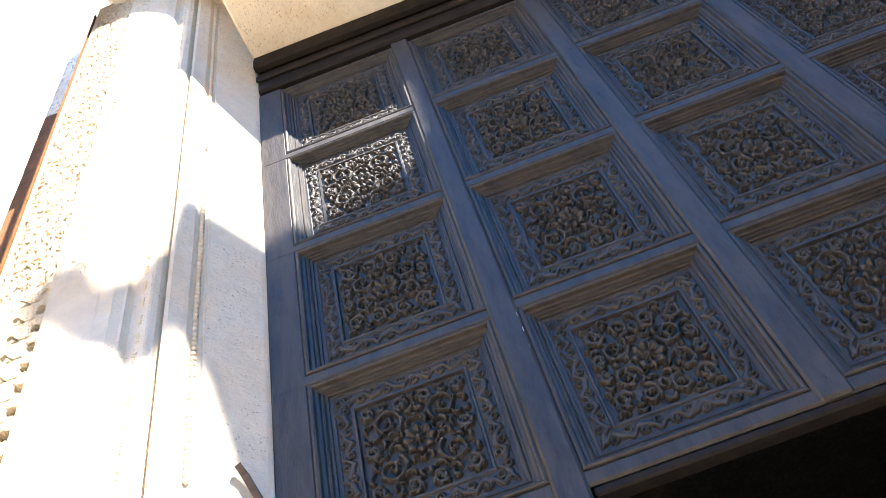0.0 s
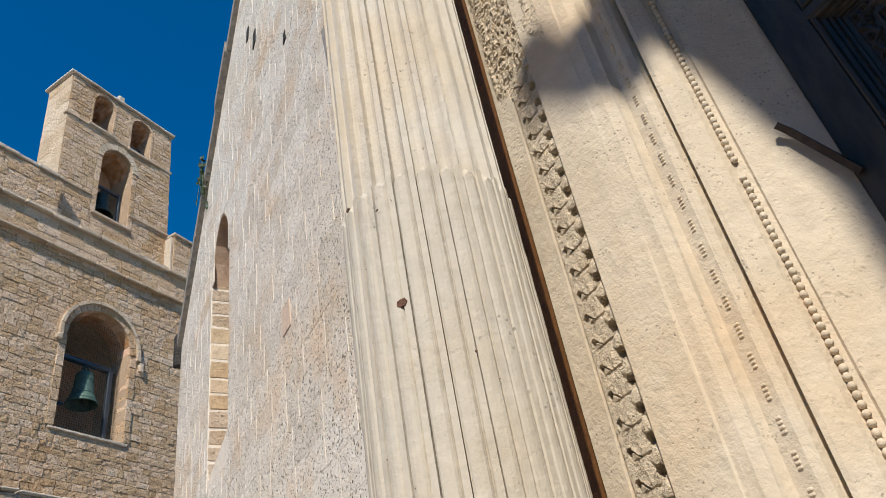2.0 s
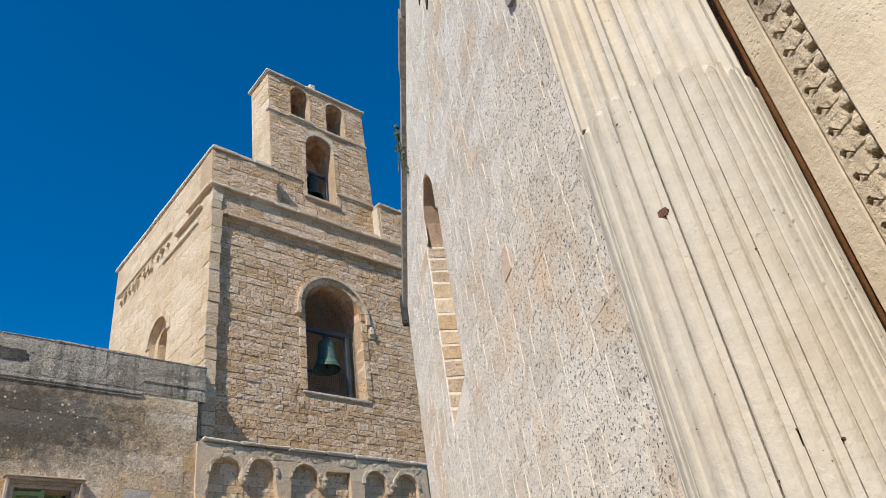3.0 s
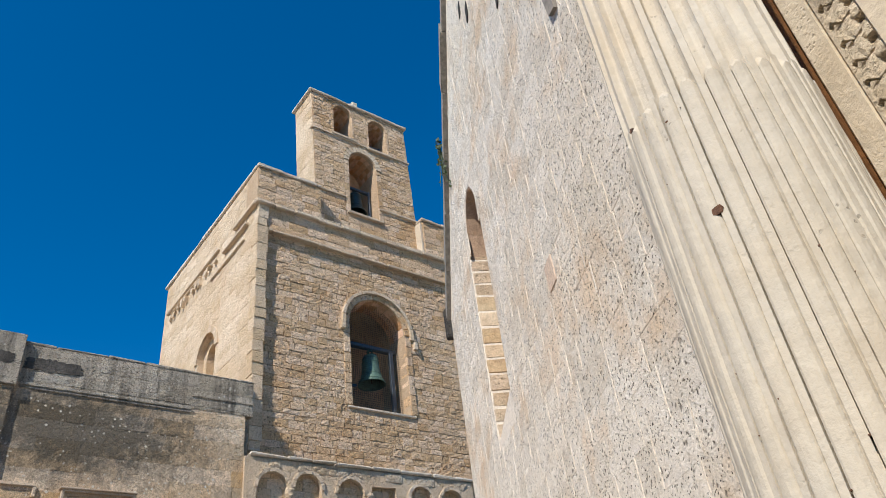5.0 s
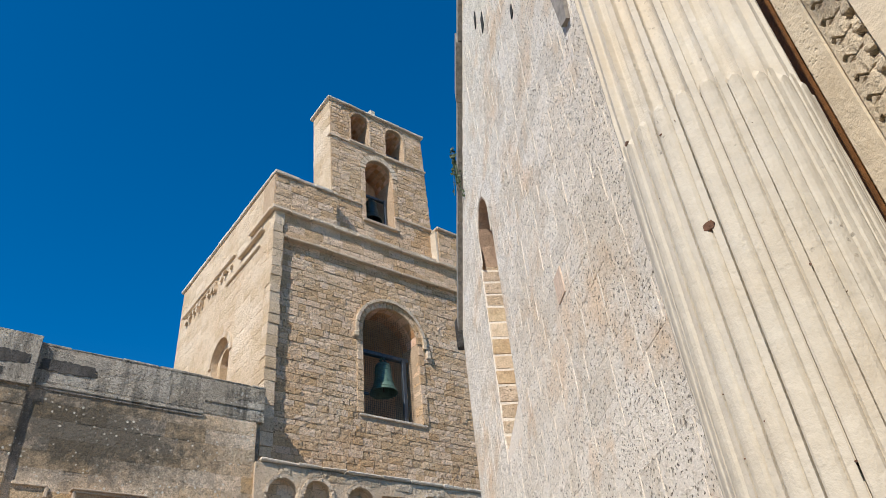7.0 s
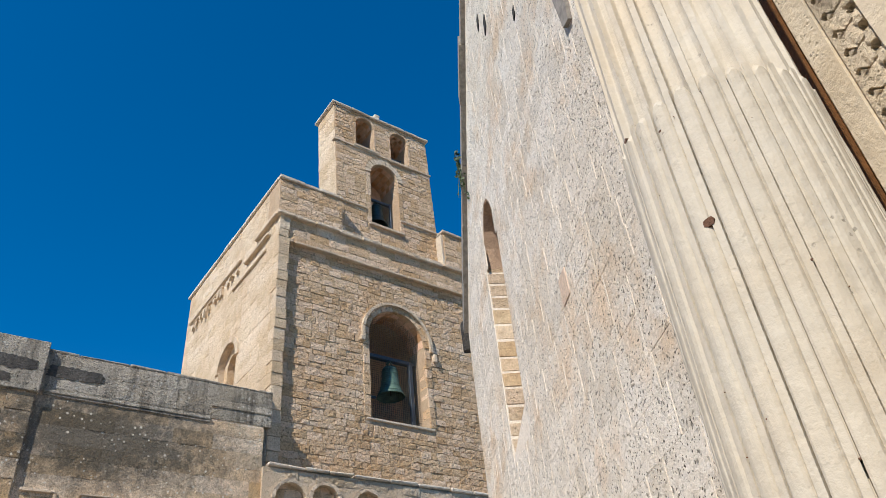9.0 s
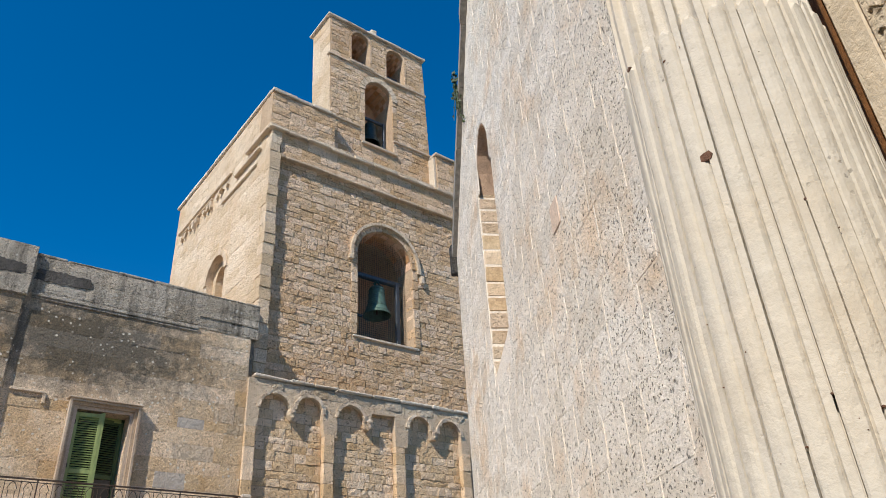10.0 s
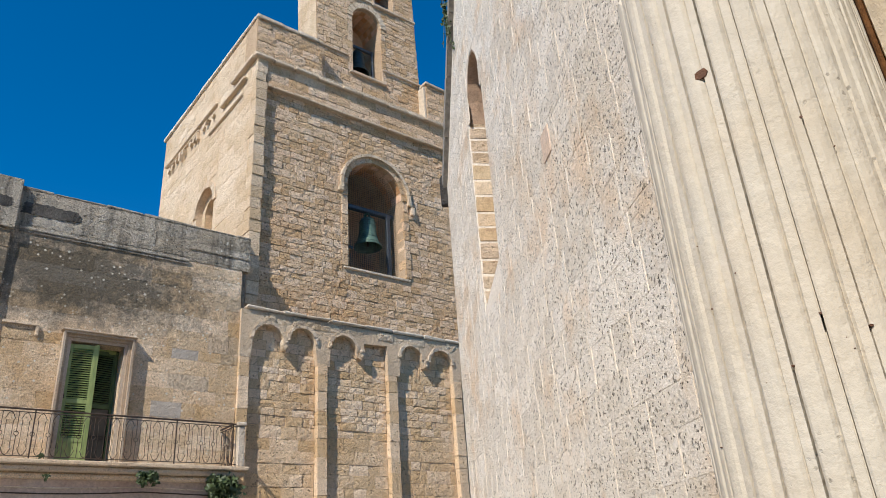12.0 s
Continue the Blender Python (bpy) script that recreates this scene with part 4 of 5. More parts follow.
bm = bmesh.new()
for i in range(12):
    for j in range(3):
        t0, t1 = math.pi * i / 12 + 0.012, math.pi * (i + 1) / 12 - 0.012
        n0, n1 = 0.02 + j * 0.24, 0.02 + (j + 1) * 0.24 - 0.012
        vs = [bm.verts.new((9.915 + r * math.cos(t), n, 11.45 + r * math.sin(t))) for r in (0.905, 0.887) for t, n in ((t0, n0), (t1, n0), (t1, n1), (t0, n1))]
        bm.faces.new(vs[4:])
        for k in range(4):
            q = (k + 1) % 4
            bm.faces.new((vs[k], vs[q], vs[4 + q], vs[4 + k]))
tagged(part("soffit_lining", bm, M_BELFRY_IN, tower), kind="stuff")

# bell in the opening
def bell(m, size, mat, label):
    b = thing("bell", m, label, "bell")
    prof = [(0.0, 1.0), (0.12, 1.0), (0.235, 0.965), (0.275, 0.90), (0.285, 0.8), (0.30, 0.6), (0.325, 0.42), (0.37, 0.25), (0.43, 0.12), (0.49, 0.03), (0.50, 0.0), (0.475, 0.0), (0.43, 0.06), (0.30, 0.3), (0.26, 0.8), (0.0, 0.9)]
    part("shell", lathe([(r * size, z * size * 1.15) for r, z in prof], 32), mat, b, smooth=True)
    for z, r in ((0.115, 0.435), (0.72, 0.296), (0.86, 0.286), (0.30, 0.36)):
        part("band", lathe([((r - 0.01) * size, (z - 0.012) * size * 1.15), ((r + 0.014) * size, z * size * 1.15), ((r - 0.01) * size, (z + 0.012) * size * 1.15)], 32), mat, b, smooth=True)
    bm = bmesh.new()
    for a in range(4):
        t = a * math.pi / 2
        tube(bm, [(0.05 * size * math.cos(t), 0.05 * size * math.sin(t), 1.12 * size), (0.12 * size * math.cos(t), 0.12 * size * math.sin(t), 1.25 * size), (0.04 * size * math.cos(t), 0.04 * size * math.sin(t), 1.36 * size)], 0.03 * size)
    part("crown", bm, mat, b)
    bm = bmesh.new()
    tube(bm, [(0, 0, 0.9 * size), (0, 0, 0.05 * size)], 0.03 * size)
    part("clapper", bm, M_IRON, b)
    return b


bell(Matrix.Translation((-15.12, 9.97, 9.99)), 0.77, M_BRONZE, "large green verdigris bronze bell hanging in the tower arch")
bell_frame = thing("bell_stand", TOWER_FRONT, "blue-grey steel stand that carries the bell", "stand")
part("beam", box((9.0, 0.46, 11.06), (10.80, 0.60, 11.17), 0.01), M_STEEL, bell_frame)
part("post", box((10.54, 0.40, 9.04), (10.66, 0.50, 11.1), 0.01), M_STEEL, bell_frame)
part("post", box((10.70, 0.62, 9.04), (10.78, 0.70, 11.1), 0.01), M_STEEL, bell_frame)
part("post", box((9.03, 0.62, 9.04), (9.10, 0.70, 11.1), 0.01), M_STEEL, bell_frame)
part("hammer_arm", box((9.1, 0.5, 9.86), (9.5, 0.56, 9.92), 0.005), M_STEEL, bell_frame)
net = bmesh.new()
for k in range(29):
    u = 9.05 + k * 0.061
    top = 11.45 + math.sqrt(max(0, 0.885 ** 2 - (u - 9.915) ** 2))
    add_box(net, (u - 0.0022, 0.318, 9.03), (u + 0.0022, 0.322, top))
for k in range(52):
    z = 9.06 + k * 0.061
    w = 0.885 if z < 11.45 else math.sqrt(max(0.0004, 0.885 ** 2 - (z - 11.45) ** 2))
    add_box(net, (9.915 - w, 0.324, z - 0.0022), (9.915 + w, 0.328, z + 0.0022))
tagged(part("bird_net", net, M_MESH), "thin wire bird netting across the bell opening", "netting").matrix_world = TOWER_FRONT

# ---- bell gable ----
belfry = thing("bell_gable", BELFRY, "stone bell gable with three arched openings on the tower", "bell gable")
BIG, SA, SB = (10.06, 0.52, 15.72, 17.85), (9.38, 0.345, 18.86, 19.92), (10.76, 0.36, 18.76, 19.85)
part("wall", prism([(8.35, 14.5), (12.08, 14.5), (11.93, 20.4), (8.22, 20.4)], 0.0, 1.15, holes=[arch(*BIG), arch(*SA), arch(*SB)]), M_TOWER_MORTAR, belfry)


def gable_limit(z0, z1):
    f = ((z0 + z1) / 2 - 14.5) / 5.9
    return (8.35 - 0.13 * f + 0.01, 12.08 - 0.15 * f - 0.01)


masonry(belfry, 8.3, 12.0, 14.55, 20.38, (0.14, 0.22), (0.15, 0.42), M_TOWER, relief=0.022, joint=0.012, jit=0.011, limit=gable_limit, spread=0.009, chamfer=0.006, rough=0.006, cap=260,
        blocked=[arch_half(BIG[0], 0.70, 15.7, 17.85), arch_half(SA[0], 0.435, 18.85, 19.92), arch_half(SB[0], 0.45, 18.75, 19.85)])
ring_stones(belfry, BIG[0], BIG[3], 0.525, 0.72, -0.05, 0.1, 13, M_TRIM)
ring_stones(belfry, SA[0], SA[3], 0.35, 0.435, -0.03, 0.1, 7, M_TOWER)
ring_stones(belfry, SB[0], SB[3], 0.365, 0.45, -0.03, 0.1, 7, M_TOWER)
for c, half, sill, spring, w in ((BIG[0], 0.525, BIG[2], BIG[3], 0.17), (SA[0], 0.35, SA[2], SA[3], 0.085), (SB[0], 0.365, SB[2], SB[3], 0.085)):
    for s in (-1, 1):
        k = sill
        while k < spring - 0.02:
            h = min(0.28, spring - k)
            a, b = c + s * half, c + s * (half + w)
            part("jamb_stone", box((min(a, b), -0.025, k), (max(a, b), 0.2, k + h - 0.008), 0.008, 0.005), M_TOWER, belfry)
            k += h
    part("sill", box((c - half - 0.12, -0.09, sill - 0.1), (c + half + 0.12, 0.4, sill - 0.004), 0.015, 0.008), M_TRIM, belfry)
    part("vault_lining", prism(arch(c, half - 0.004, sill + 0.5 * (spring - sill), spring) + [], 1.02, 1.1), M_BELFRY_IN, belfry)
    # reddish soffit stones
    bm = bmesh.new()
    for i in range(9):
        for j in range(5):
            t0, t1 = math.pi * i / 9 + 0.02, math.pi * (i + 1) / 9 - 0.02
            n0, n1 = 0.12 + j * 0.18, 0.12 + (j + 1) * 0.18 - 0.012
            vs = []
            for r in (half + 0.01, half - 0.015):
                for t, n in ((t0, n0), (t1, n0), (t1, n1), (t0, n1)):
                    vs.append(bm.verts.new((c + r * math.cos(t), n, spring + r * math.sin(t))))
            bm.faces.new(vs[4:])
            for k in range(4):
                q = (k + 1) % 4
                bm.faces.new((vs[k], vs[q], vs[4 + q], vs[4 + k]))
    tagged(part("soffit_lining", bm, M_BELFRY_IN, belfry), kind="stuff")
for a, b, z, d in ((8.18, 12.0, 18.72, 0.05), (8.25, 9.35, 16.2, 0.06), (10.6, 12.1, 16.15, 0.07)):
    part("string_course", box((a, -d - 0.01, z), (b, 0.1, z + 0.07), 0.015, 0.012), M_TRIM, belfry)
u = 8.12
while u < 12.0:
    w = rng.uniform(0.45, 0.75)
    part("coping_stone", box((u, -0.10, 20.4), (min(u + w, 12.03) - 0.01, 1.25, 20.49), 0.02, 0.012), M_COPING, belfry)
    u += w
part("finial_stub", box((9.78, -0.06, 20.49), (10.0, 0.2, 20.74), 0.03, 0.015), M_COPING, belfry)
# smooth flank of the gable
flank = thing("gable_flank", SETBACK @ Matrix.Translation((0, 8.345, 14.5)) @ Matrix.Rotation(radians(1.26), 4, "X"), "pale ashlar flank of the bell gable", "gable wall", "structure")
masonry(flank, -16.19, -15.06, 0.0, 5.88, (0.3, 0.42), (0.4, 0.75), M_SIDE, relief=0.012, joint=0.008, jit=0.004, spread=0.004, chamfer=0.006, cap=80)
for c, sill, spring, size in ((BIG[0], 16.15, 17.9, 0.72), (SA[0], 19.0, 19.9, 0.3), (SB[0], 18.95, 19.85, 0.3)):
    bell(BELFRY @ Matrix.Translation((c - 0.03, 0.5, sill)), size, M_DARK_BRONZE, "dark bronze bell in the bell gable")
    fr = thing("bell_cradle", BELFRY, "dark steel cradle that carries a gable bell", "frame")
    w = 0.50 if size > 0.5 else 0.35
    part("beam", box((c - w, 0.45, sill + size * 1.38), (c + w, 0.55, sill + size * 1.38 + 0.08), 0.01), M_STEEL, fr)
    part("post", box((c + w - 0.09, 0.35, sill - 0.2), (c + w - 0.03, 0.42, sill + size * 1.4), 0.006), M_STEEL, fr)
    part("post", box((c - w + 0.02, 0.35, sill - 0.2), (c - w + 0.07, 0.42, sill + size * 1.4), 0.006), M_STEEL, fr)

# ---- blind arcade at the tower foot ----
arcade = thing("wall_arcade", ARCADE, "blind arcade of tan limestone with thin pilasters at the tower foot", "arcade wall", "structure")
part("wall", box((6.30, 0.02, 0), (TY1, 0.75, 7.398)), M_TOWER_MORTAR, arcade)
BAYS = [(6.45, 8.1), (8.42, 10.05), (10.4, 12.1), (12.45, 14.2)]
PROUD = 0.13


# heads of each bay: centre, half width, height of the springing; the second bay has lost one arch
HEADS = [[(6.86, 0.36, 6.74), (7.70, 0.34, 6.80)], [(8.80, 0.36, 6.76)], [(10.78, 0.33, 6.80), (11.74, 0.36, 6.78)]]


def arcade_front():
    """The proud face, with the arch heads cut out of its lower edge."""
    pts = [(6.2, 7.38), (6.2, 6.3)]
    for (a, b), heads in zip(BAYS[:3], HEADS):
        pts.append((a, 6.3))
        for i, (c, r, zs) in enumerate(heads):
            pts += [(c - r * math.cos(math.pi * k / 12) + rng.uniform(-0.008, 0.008), zs + r * math.sin(math.pi * k / 12)) for k in range(13)]
            if i + 1 < len(heads):
                n = heads[i + 1]
                lo, hi = c + r, n[0] - n[1]
                pts += [(lo + 0.02, zs - 0.06), (lo + 0.06, zs - 0.2), (hi - 0.05, zs - 0.2), (hi - 0.01, zs - 0.05)]
        if len(heads) == 1:
            c, r, zs = heads[0]
            pts += [(c + r + 0.03, zs - 0.13), (c + r + 0.13, zs - 0.19), (c + r + 0.17, zs + 0.02), (c + r + 0.22, zs + 0.24), (b, zs + 0.27)]
        pts.append((b, 6.3))
    pts += [(12.45, 6.3), (12.45, 7.38)]
    return pts


part("arch_band", prism(arcade_front(), -PROUD, 0.02), M_TRIM, arcade)
for heads in HEADS:
    for c, r, zs in heads:
        ring_stones(arcade, c, zs, r - 0.005, r + 0.075, -PROUD - 0.035, -PROUD + 0.05, 7, M_TRIM, name="arch_stone", gap=0.004, jit=0.012)
# worn rubble of the band above the arches
band = part("band_facing", bmesh.new(), M_TRIM, arcade)
band.location = (0, -PROUD, 0)
masonry(band, 6.22, 12.43, 7.16, 7.37, (0.20, 0.22), (0.2, 0.55), M_ERODED, relief=0.012, joint=0.008, jit=0.014, spread=0.012, rough=0.010, chamfer=0.006, cap=30)
for c, zs in ((7.28, 6.56), (9.30, 6.60), (11.24, 6.60)):
    rows = []
    bm = bmesh.new()
    for z, w, d in ((0.0, 0.025, 0.015), (0.05, 0.06, 0.05), (0.12, 0.085, 0.035), (0.18, 0.10, 0.06), (0.25, 0.085, 0.03)):
        rows.append([bm.verts.new((c + sx * w + rng.uniform(-0.012, 0.012), n, zs + z + rng.uniform(-0.01, 0.01))) for sx, n in ((-1, 0.0), (-0.8, -PROUD - d * 0.6), (0, -PROUD - d), (0.8, -PROUD - d * 0.6), (1, 0.0))])
    for p, q in zip(rows, rows[1:]):
        for i in range(4):
            bm.faces.new((p[i], p[i + 1], q[i + 1], q[i]))
    bm.faces.new(rows[0]), bm.faces.new(rows[-1])
    part("corbel", bm, M_TRIM, arcade)
for u0, u1 in ((6.2, 6.45), (8.1, 8.36), (10.05, 10.33), (12.1, 12.38)):
    z = 2.0
    while z < 6.34:
        h = min(rng.uniform(0.28, 0.46), 6.36 - z)
        bm = box((u0 + rng.uniform(0, 0.010), -PROUD + rng.uniform(-0.006, 0.006), z), (u1 - rng.uniform(0, 0.012), 0.04, z + h - 0.004), 0.006, 0.005)
        part("pilaster_stone", bm, M_ARCADE, arcade)
        z += h
    part("pilaster_foot", box((u0, -PROUD, 0), (u1, 0.04, 1.99), 0.01), M_TRIM, arcade)
inner = part("recess", bmesh.new(), M_ARCADE, arcade)
inner.location = (0, 0.02, 0)
for a, b in BAYS[:3]:
    masonry(inner, a + 0.005, b - 0.005, 2.4, 4.9, (0.2, 0.30), (0.25, 0.75), M_ARCADE, relief=0.014, joint=0.006, jit=0.007, spread=0.008, chamfer=0.006, rough=0.004, cap=45)
    masonry(inner, a + 0.005, b - 0.005, 4.9, 7.2, (0.14, 0.24), (0.15, 0.48), M_ARCADE, relief=0.018, joint=0.011, jit=0.010, spread=0.010, chamfer=0.006, rough=0.006, cap=60)
u = 6.3
while u < TY1:
    w = rng.uniform(0.6, 1.0)
    part("string_course", box((u, -PROUD - 0.06 + rng.uniform(-0.015, 0.015), 7.40), (u + w - 0.01, 0.05, 7.475), 0.025, 0.02), M_COPING, arcade)
    u += w

# ---- house beside the tower ----
house = thing("house", HOUSE, "old two-storey stone house with lichened parapet and a balcony", "house")
opening = [(2.9, 3.9), (3.86, 3.9), (3.86, 6.18), (2.9, 6.18)]
part("body", box((-9, 0.6, 0), (6.15, 6.0, 8.28)), M_HOUSE, house)
part("wall", prism([(-9, 0), (6.19, 0), (6.19, 8.3), (-9, 8.3)], 0.0, 0.6, holes=[opening]), M_HOUSE, house)


def frame_cut(z0, z1):
    return None if z1 < 3.9 or z0 > 6.34 else (2.735, 4.025)


def house_stone(u, z):
    """Honeycombed and patched stones towards the tower, sound ones elsewhere."""
    if u > 4.7 and z > 5.0:
        k = rng.random()
        return M_ERODED if k < 0.26 * (u - 4.2) else (M_CEMENT if k > 0.94 else M_HOUSE)
    return M_HOUSE


for lo, hi, cut in ((1.72, 6.2, [frame_cut]), (-3.0, 1.62, [])):
    for z0, z1 in ((3.92, 6.3), (6.3, 8.24)):
        masonry(house, lo, hi, z0, z1, (0.26, 0.40), (0.35, 0.95), house_stone, relief=0.008, joint=0.004, jit=0.004, rough=0.0018, blocked=cut, spread=0.004, chamfer=0.004, cap=120 if lo > 0 else 25)
top = part("parapet", box((-9, -0.01, 8.3), (6.36, 0.5, 9.12)), M_HOUSE_TOP, house)
ptop = part("parapet_facing", bmesh.new(), M_HOUSE_TOP, top)
ptop.location = (0, -0.012, 0)
masonry(ptop, -4.0, 6.36, 8.36, 9.1, (0.34, 0.4), (0.6, 1.2), M_HOUSE_TOP, relief=0.012, joint=0.010, jit=0.006, rough=0.004, spread=0.006, chamfer=0.01)
u = -4.0
while u < 6.3:
    w = rng.uniform(0.7, 1.3)
    part("parapet_coping", box((u, -0.022 + rng.uniform(-0.008, 0.008), 9.1), (min(u + w, 6.38) - 0.008, 0.5, 9.16 + rng.uniform(-0.012, 0.012)), 0.022, 0.012), M_HOUSE_TOP, top)
    u += w
for a, b in ((-4.0, 1.5), (1.7, 4.97)):
    part("moulding", box((a, -0.05, 8.24), (b, 0.02, 8.31), 0.012, 0.006), M_HOUSE_TOP, house)
    part("moulding_lip", box((a, -0.03, 8.19), (b, 0.02, 8.236), 0.01, 0.006), M_HOUSE_TOP, house)
part("moulding", box((4.97, -0.04, 8.56), (6.36, 0.02, 8.61), 0.012, 0.006), M_HOUSE_TOP, house)
part("pilaster_strip", box((0.4, -0.07, 4.0), (1.60, 0.05, 8.2), 0.012), M_HOUSE, house)
pil = part("pilaster_facing", bmesh.new(), M_HOUSE, house)
pil.location = (0, -0.07, 0)
masonry(pil, 0.42, 1.585, 4.05, 8.15, (0.36, 0.46), (0.5, 0.8), M_HOUSE, relief=0.010, joint=0.012, jit=0.004, spread=0.006, chamfer=0.008, cap=60)
part("pilaster_head", box((0.3, -0.13, 8.18), (1.62, 0.05, 9.24), 0.012), M_HOUSE_TOP, house)
for a, b, z0, z1, d in ((0.75, 1.5, 8.55, 8.85, -0.137), (1.66, 2.75, 8.56, 8.86, -0.034), (0.5, 1.1, 8.25, 8.5, -0.137)):
    pts = []
    for k in range(60):
        t = 2 * math.pi * k / 60
        q = max(abs(math.cos(t)), abs(math.sin(t)))
        taper = 1.0 if math.cos(t) < 0 else 1.0 - 0.35 * math.cos(t)
        pts.append(((a + b) / 2 + (b - a) / 2 * math.cos(t) / q * rng.uniform(0.86, 1.0), (z0 + z1) / 2 + (z1 - z0) / 2 * math.sin(t) / q * taper * rng.uniform(0.72, 1.0)))
    part("black_crust", prism(pts, d, d + 0.02), M_SOOT, house)
part("string_ledge", box((1.72, -0.05, 6.36), (2.3, 0.02, 6.42), 0.012, 0.006), M_TRIM, house)
part("ledge_end", box((2.27, -0.05, 6.18), (2.33, 0.02, 6.358), 0.01, 0.006), M_TRIM, house)
# window surround with stepped mouldings
def surround(i, o, z, d0, d1):
    part("surround", prism([(2.9 - o, 3.9), (2.9 - o, z + o), (3.86 + o, z + o), (3.86 + o, 3.9), (3.86 + i, 3.9), (3.86 + i, z + i), (2.9 - i, z + i), (2.9 - i, 3.9)], d0, d1), M_SURROUND, house)


surround(0.0, 0.06, 6.18, -0.035, 0.02)
surround(0.06, 0.12, 6.18, -0.075, 0.02)
surround(0.12, 0.16, 6.18, -0.135, 0.02)
part("hood", box((2.70, -0.17, 6.342), (4.06, 0.02, 6.375), 0.01, 0.004), M_SURROUND, house)
window = thing("window_1", HOUSE, "tall French window with green louvred shutters, one leaf ajar", "window", "structure")
part("dark_room", box((2.6, 0.62, 3.6), (4.2, 1.6, 6.4)), M_DARK, window)
part("glazing", box((2.92, 0.34, 3.95), (3.84, 0.352, 6.15)), M_GLASS, window)
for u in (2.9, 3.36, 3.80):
    part("window_frame", box((u, 0.30, 3.92), (u + 0.055, 0.36, 6.18), 0.005), M_GREEN_SHADED, window)
part("window_frame", box((2.9, 0.30, 6.1), (3.86, 0.36, 6.18), 0.005), M_GREEN, window)


def shutter(m, width, mat, label, h0=3.95):
    s = thing("shutter", m, label, "shutter", group="window shutters")
    h1 = 6.14
    for a in (0.0, width - 0.06):
        part("stile", box((a, 0, h0), (a + 0.06, 0.04, h1), 0.004), mat, s)
    for z in [h0] + [k for k in (4.32, 5.02) if k > h0 + 0.1] + [h1 - 0.08]:
        part("rail", box((0.06, 0.002, z), (width - 0.06, 0.038, z + 0.08), 0.004), mat, s)
    for z0, z1 in ((4.40, 5.02), (5.10, h1 - 0.08)):
        if z1 < h0 + 0.1:
            continue
        n = int((z1 - z0) / 0.042)
        for k in range(n):
            z = z0 + (k + 0.5) * (z1 - z0) / n
            bm = box((0.06, -0.024, -0.004), (width - 0.06, 0.024, 0.004))
            bmesh.ops.rotate(bm, verts=bm.verts, cent=(0, 0, 0), matrix=Matrix.Rotation(radians(38), 3, "X"))
            bmesh.ops.translate(bm, verts=bm.verts, vec=(0, 0.02, z))
            part("slat", bm, mat, s)
    if h0 < 4.2:
        part("lower_panel", box((0.06, 0.012, h0 + 0.08), (width - 0.06, 0.026, 4.32)), mat, s)
    for z in [k for k in (4.2, 5.1, 5.9) if k > h0]:
        part("hinge", box((-0.012, -0.012, z), (0.02, 0.03, z + 0.09), 0.003), M_IRON, s)
    return s


shutter(HOUSE @ Matrix.Translation((2.905, 0.03, 0)) @ Matrix.Rotation(radians(-4), 4, "Z"), 0.47, M_GREEN, "sun-bleached green louvred shutter, nearly closed")
# the set-back leaf takes the green with shade in its colour
shutter(HOUSE @ Matrix.Translation((3.40, 0.26, 0)) @ Matrix.Rotation(radians(8), 4, "Z"), 0.44, M_GREEN_SHADED, "half-height green louvred shutter set back, its shade put into the colour", 5.02)
part("meeting_post", box((3.35, 0.0, 3.93), (3.42, 0.07, 6.17), 0.006), M_GREEN, window)

# balcony
BX = -0.70
balcony = thing("balcony", HOUSE, "stone balcony slab with worn moulded edge on the house front", "balcony")
part("slab", box((-6, BX - 0.06, 3.80), (6.25, -0.004, 3.88), 0.02, 0.006), M_TRIM, balcony)
part("edge_moulding", box((-6, BX, 3.70), (6.18, -0.004, 3.798), 0.025, 0.006), M_TRIM, balcony)
part("lower_moulding", box((-6, BX + 0.1, 3.60), (6.10, -0.004, 3.698), 0.03, 0.006), M_HOUSE, balcony)
part("apron", box((-6, BX + 0.25, 0.0), (6.0, -0.004, 3.598)), M_PLASTER, balcony)
post = thing("balcony_post", HOUSE, "small grey stone post at the balcony end", "post")
part("shaft", box((6.0, BX - 0.02, 3.882), (6.14, BX + 0.14, 4.66), 0.015, 0.006), M_COPING, post)
part("cap", box((5.97, BX - 0.05, 4.662), (6.17, BX + 0.17, 4.74), 0.02, 0.006), M_COPING, post)

RT, RB = 4.70, 3.93


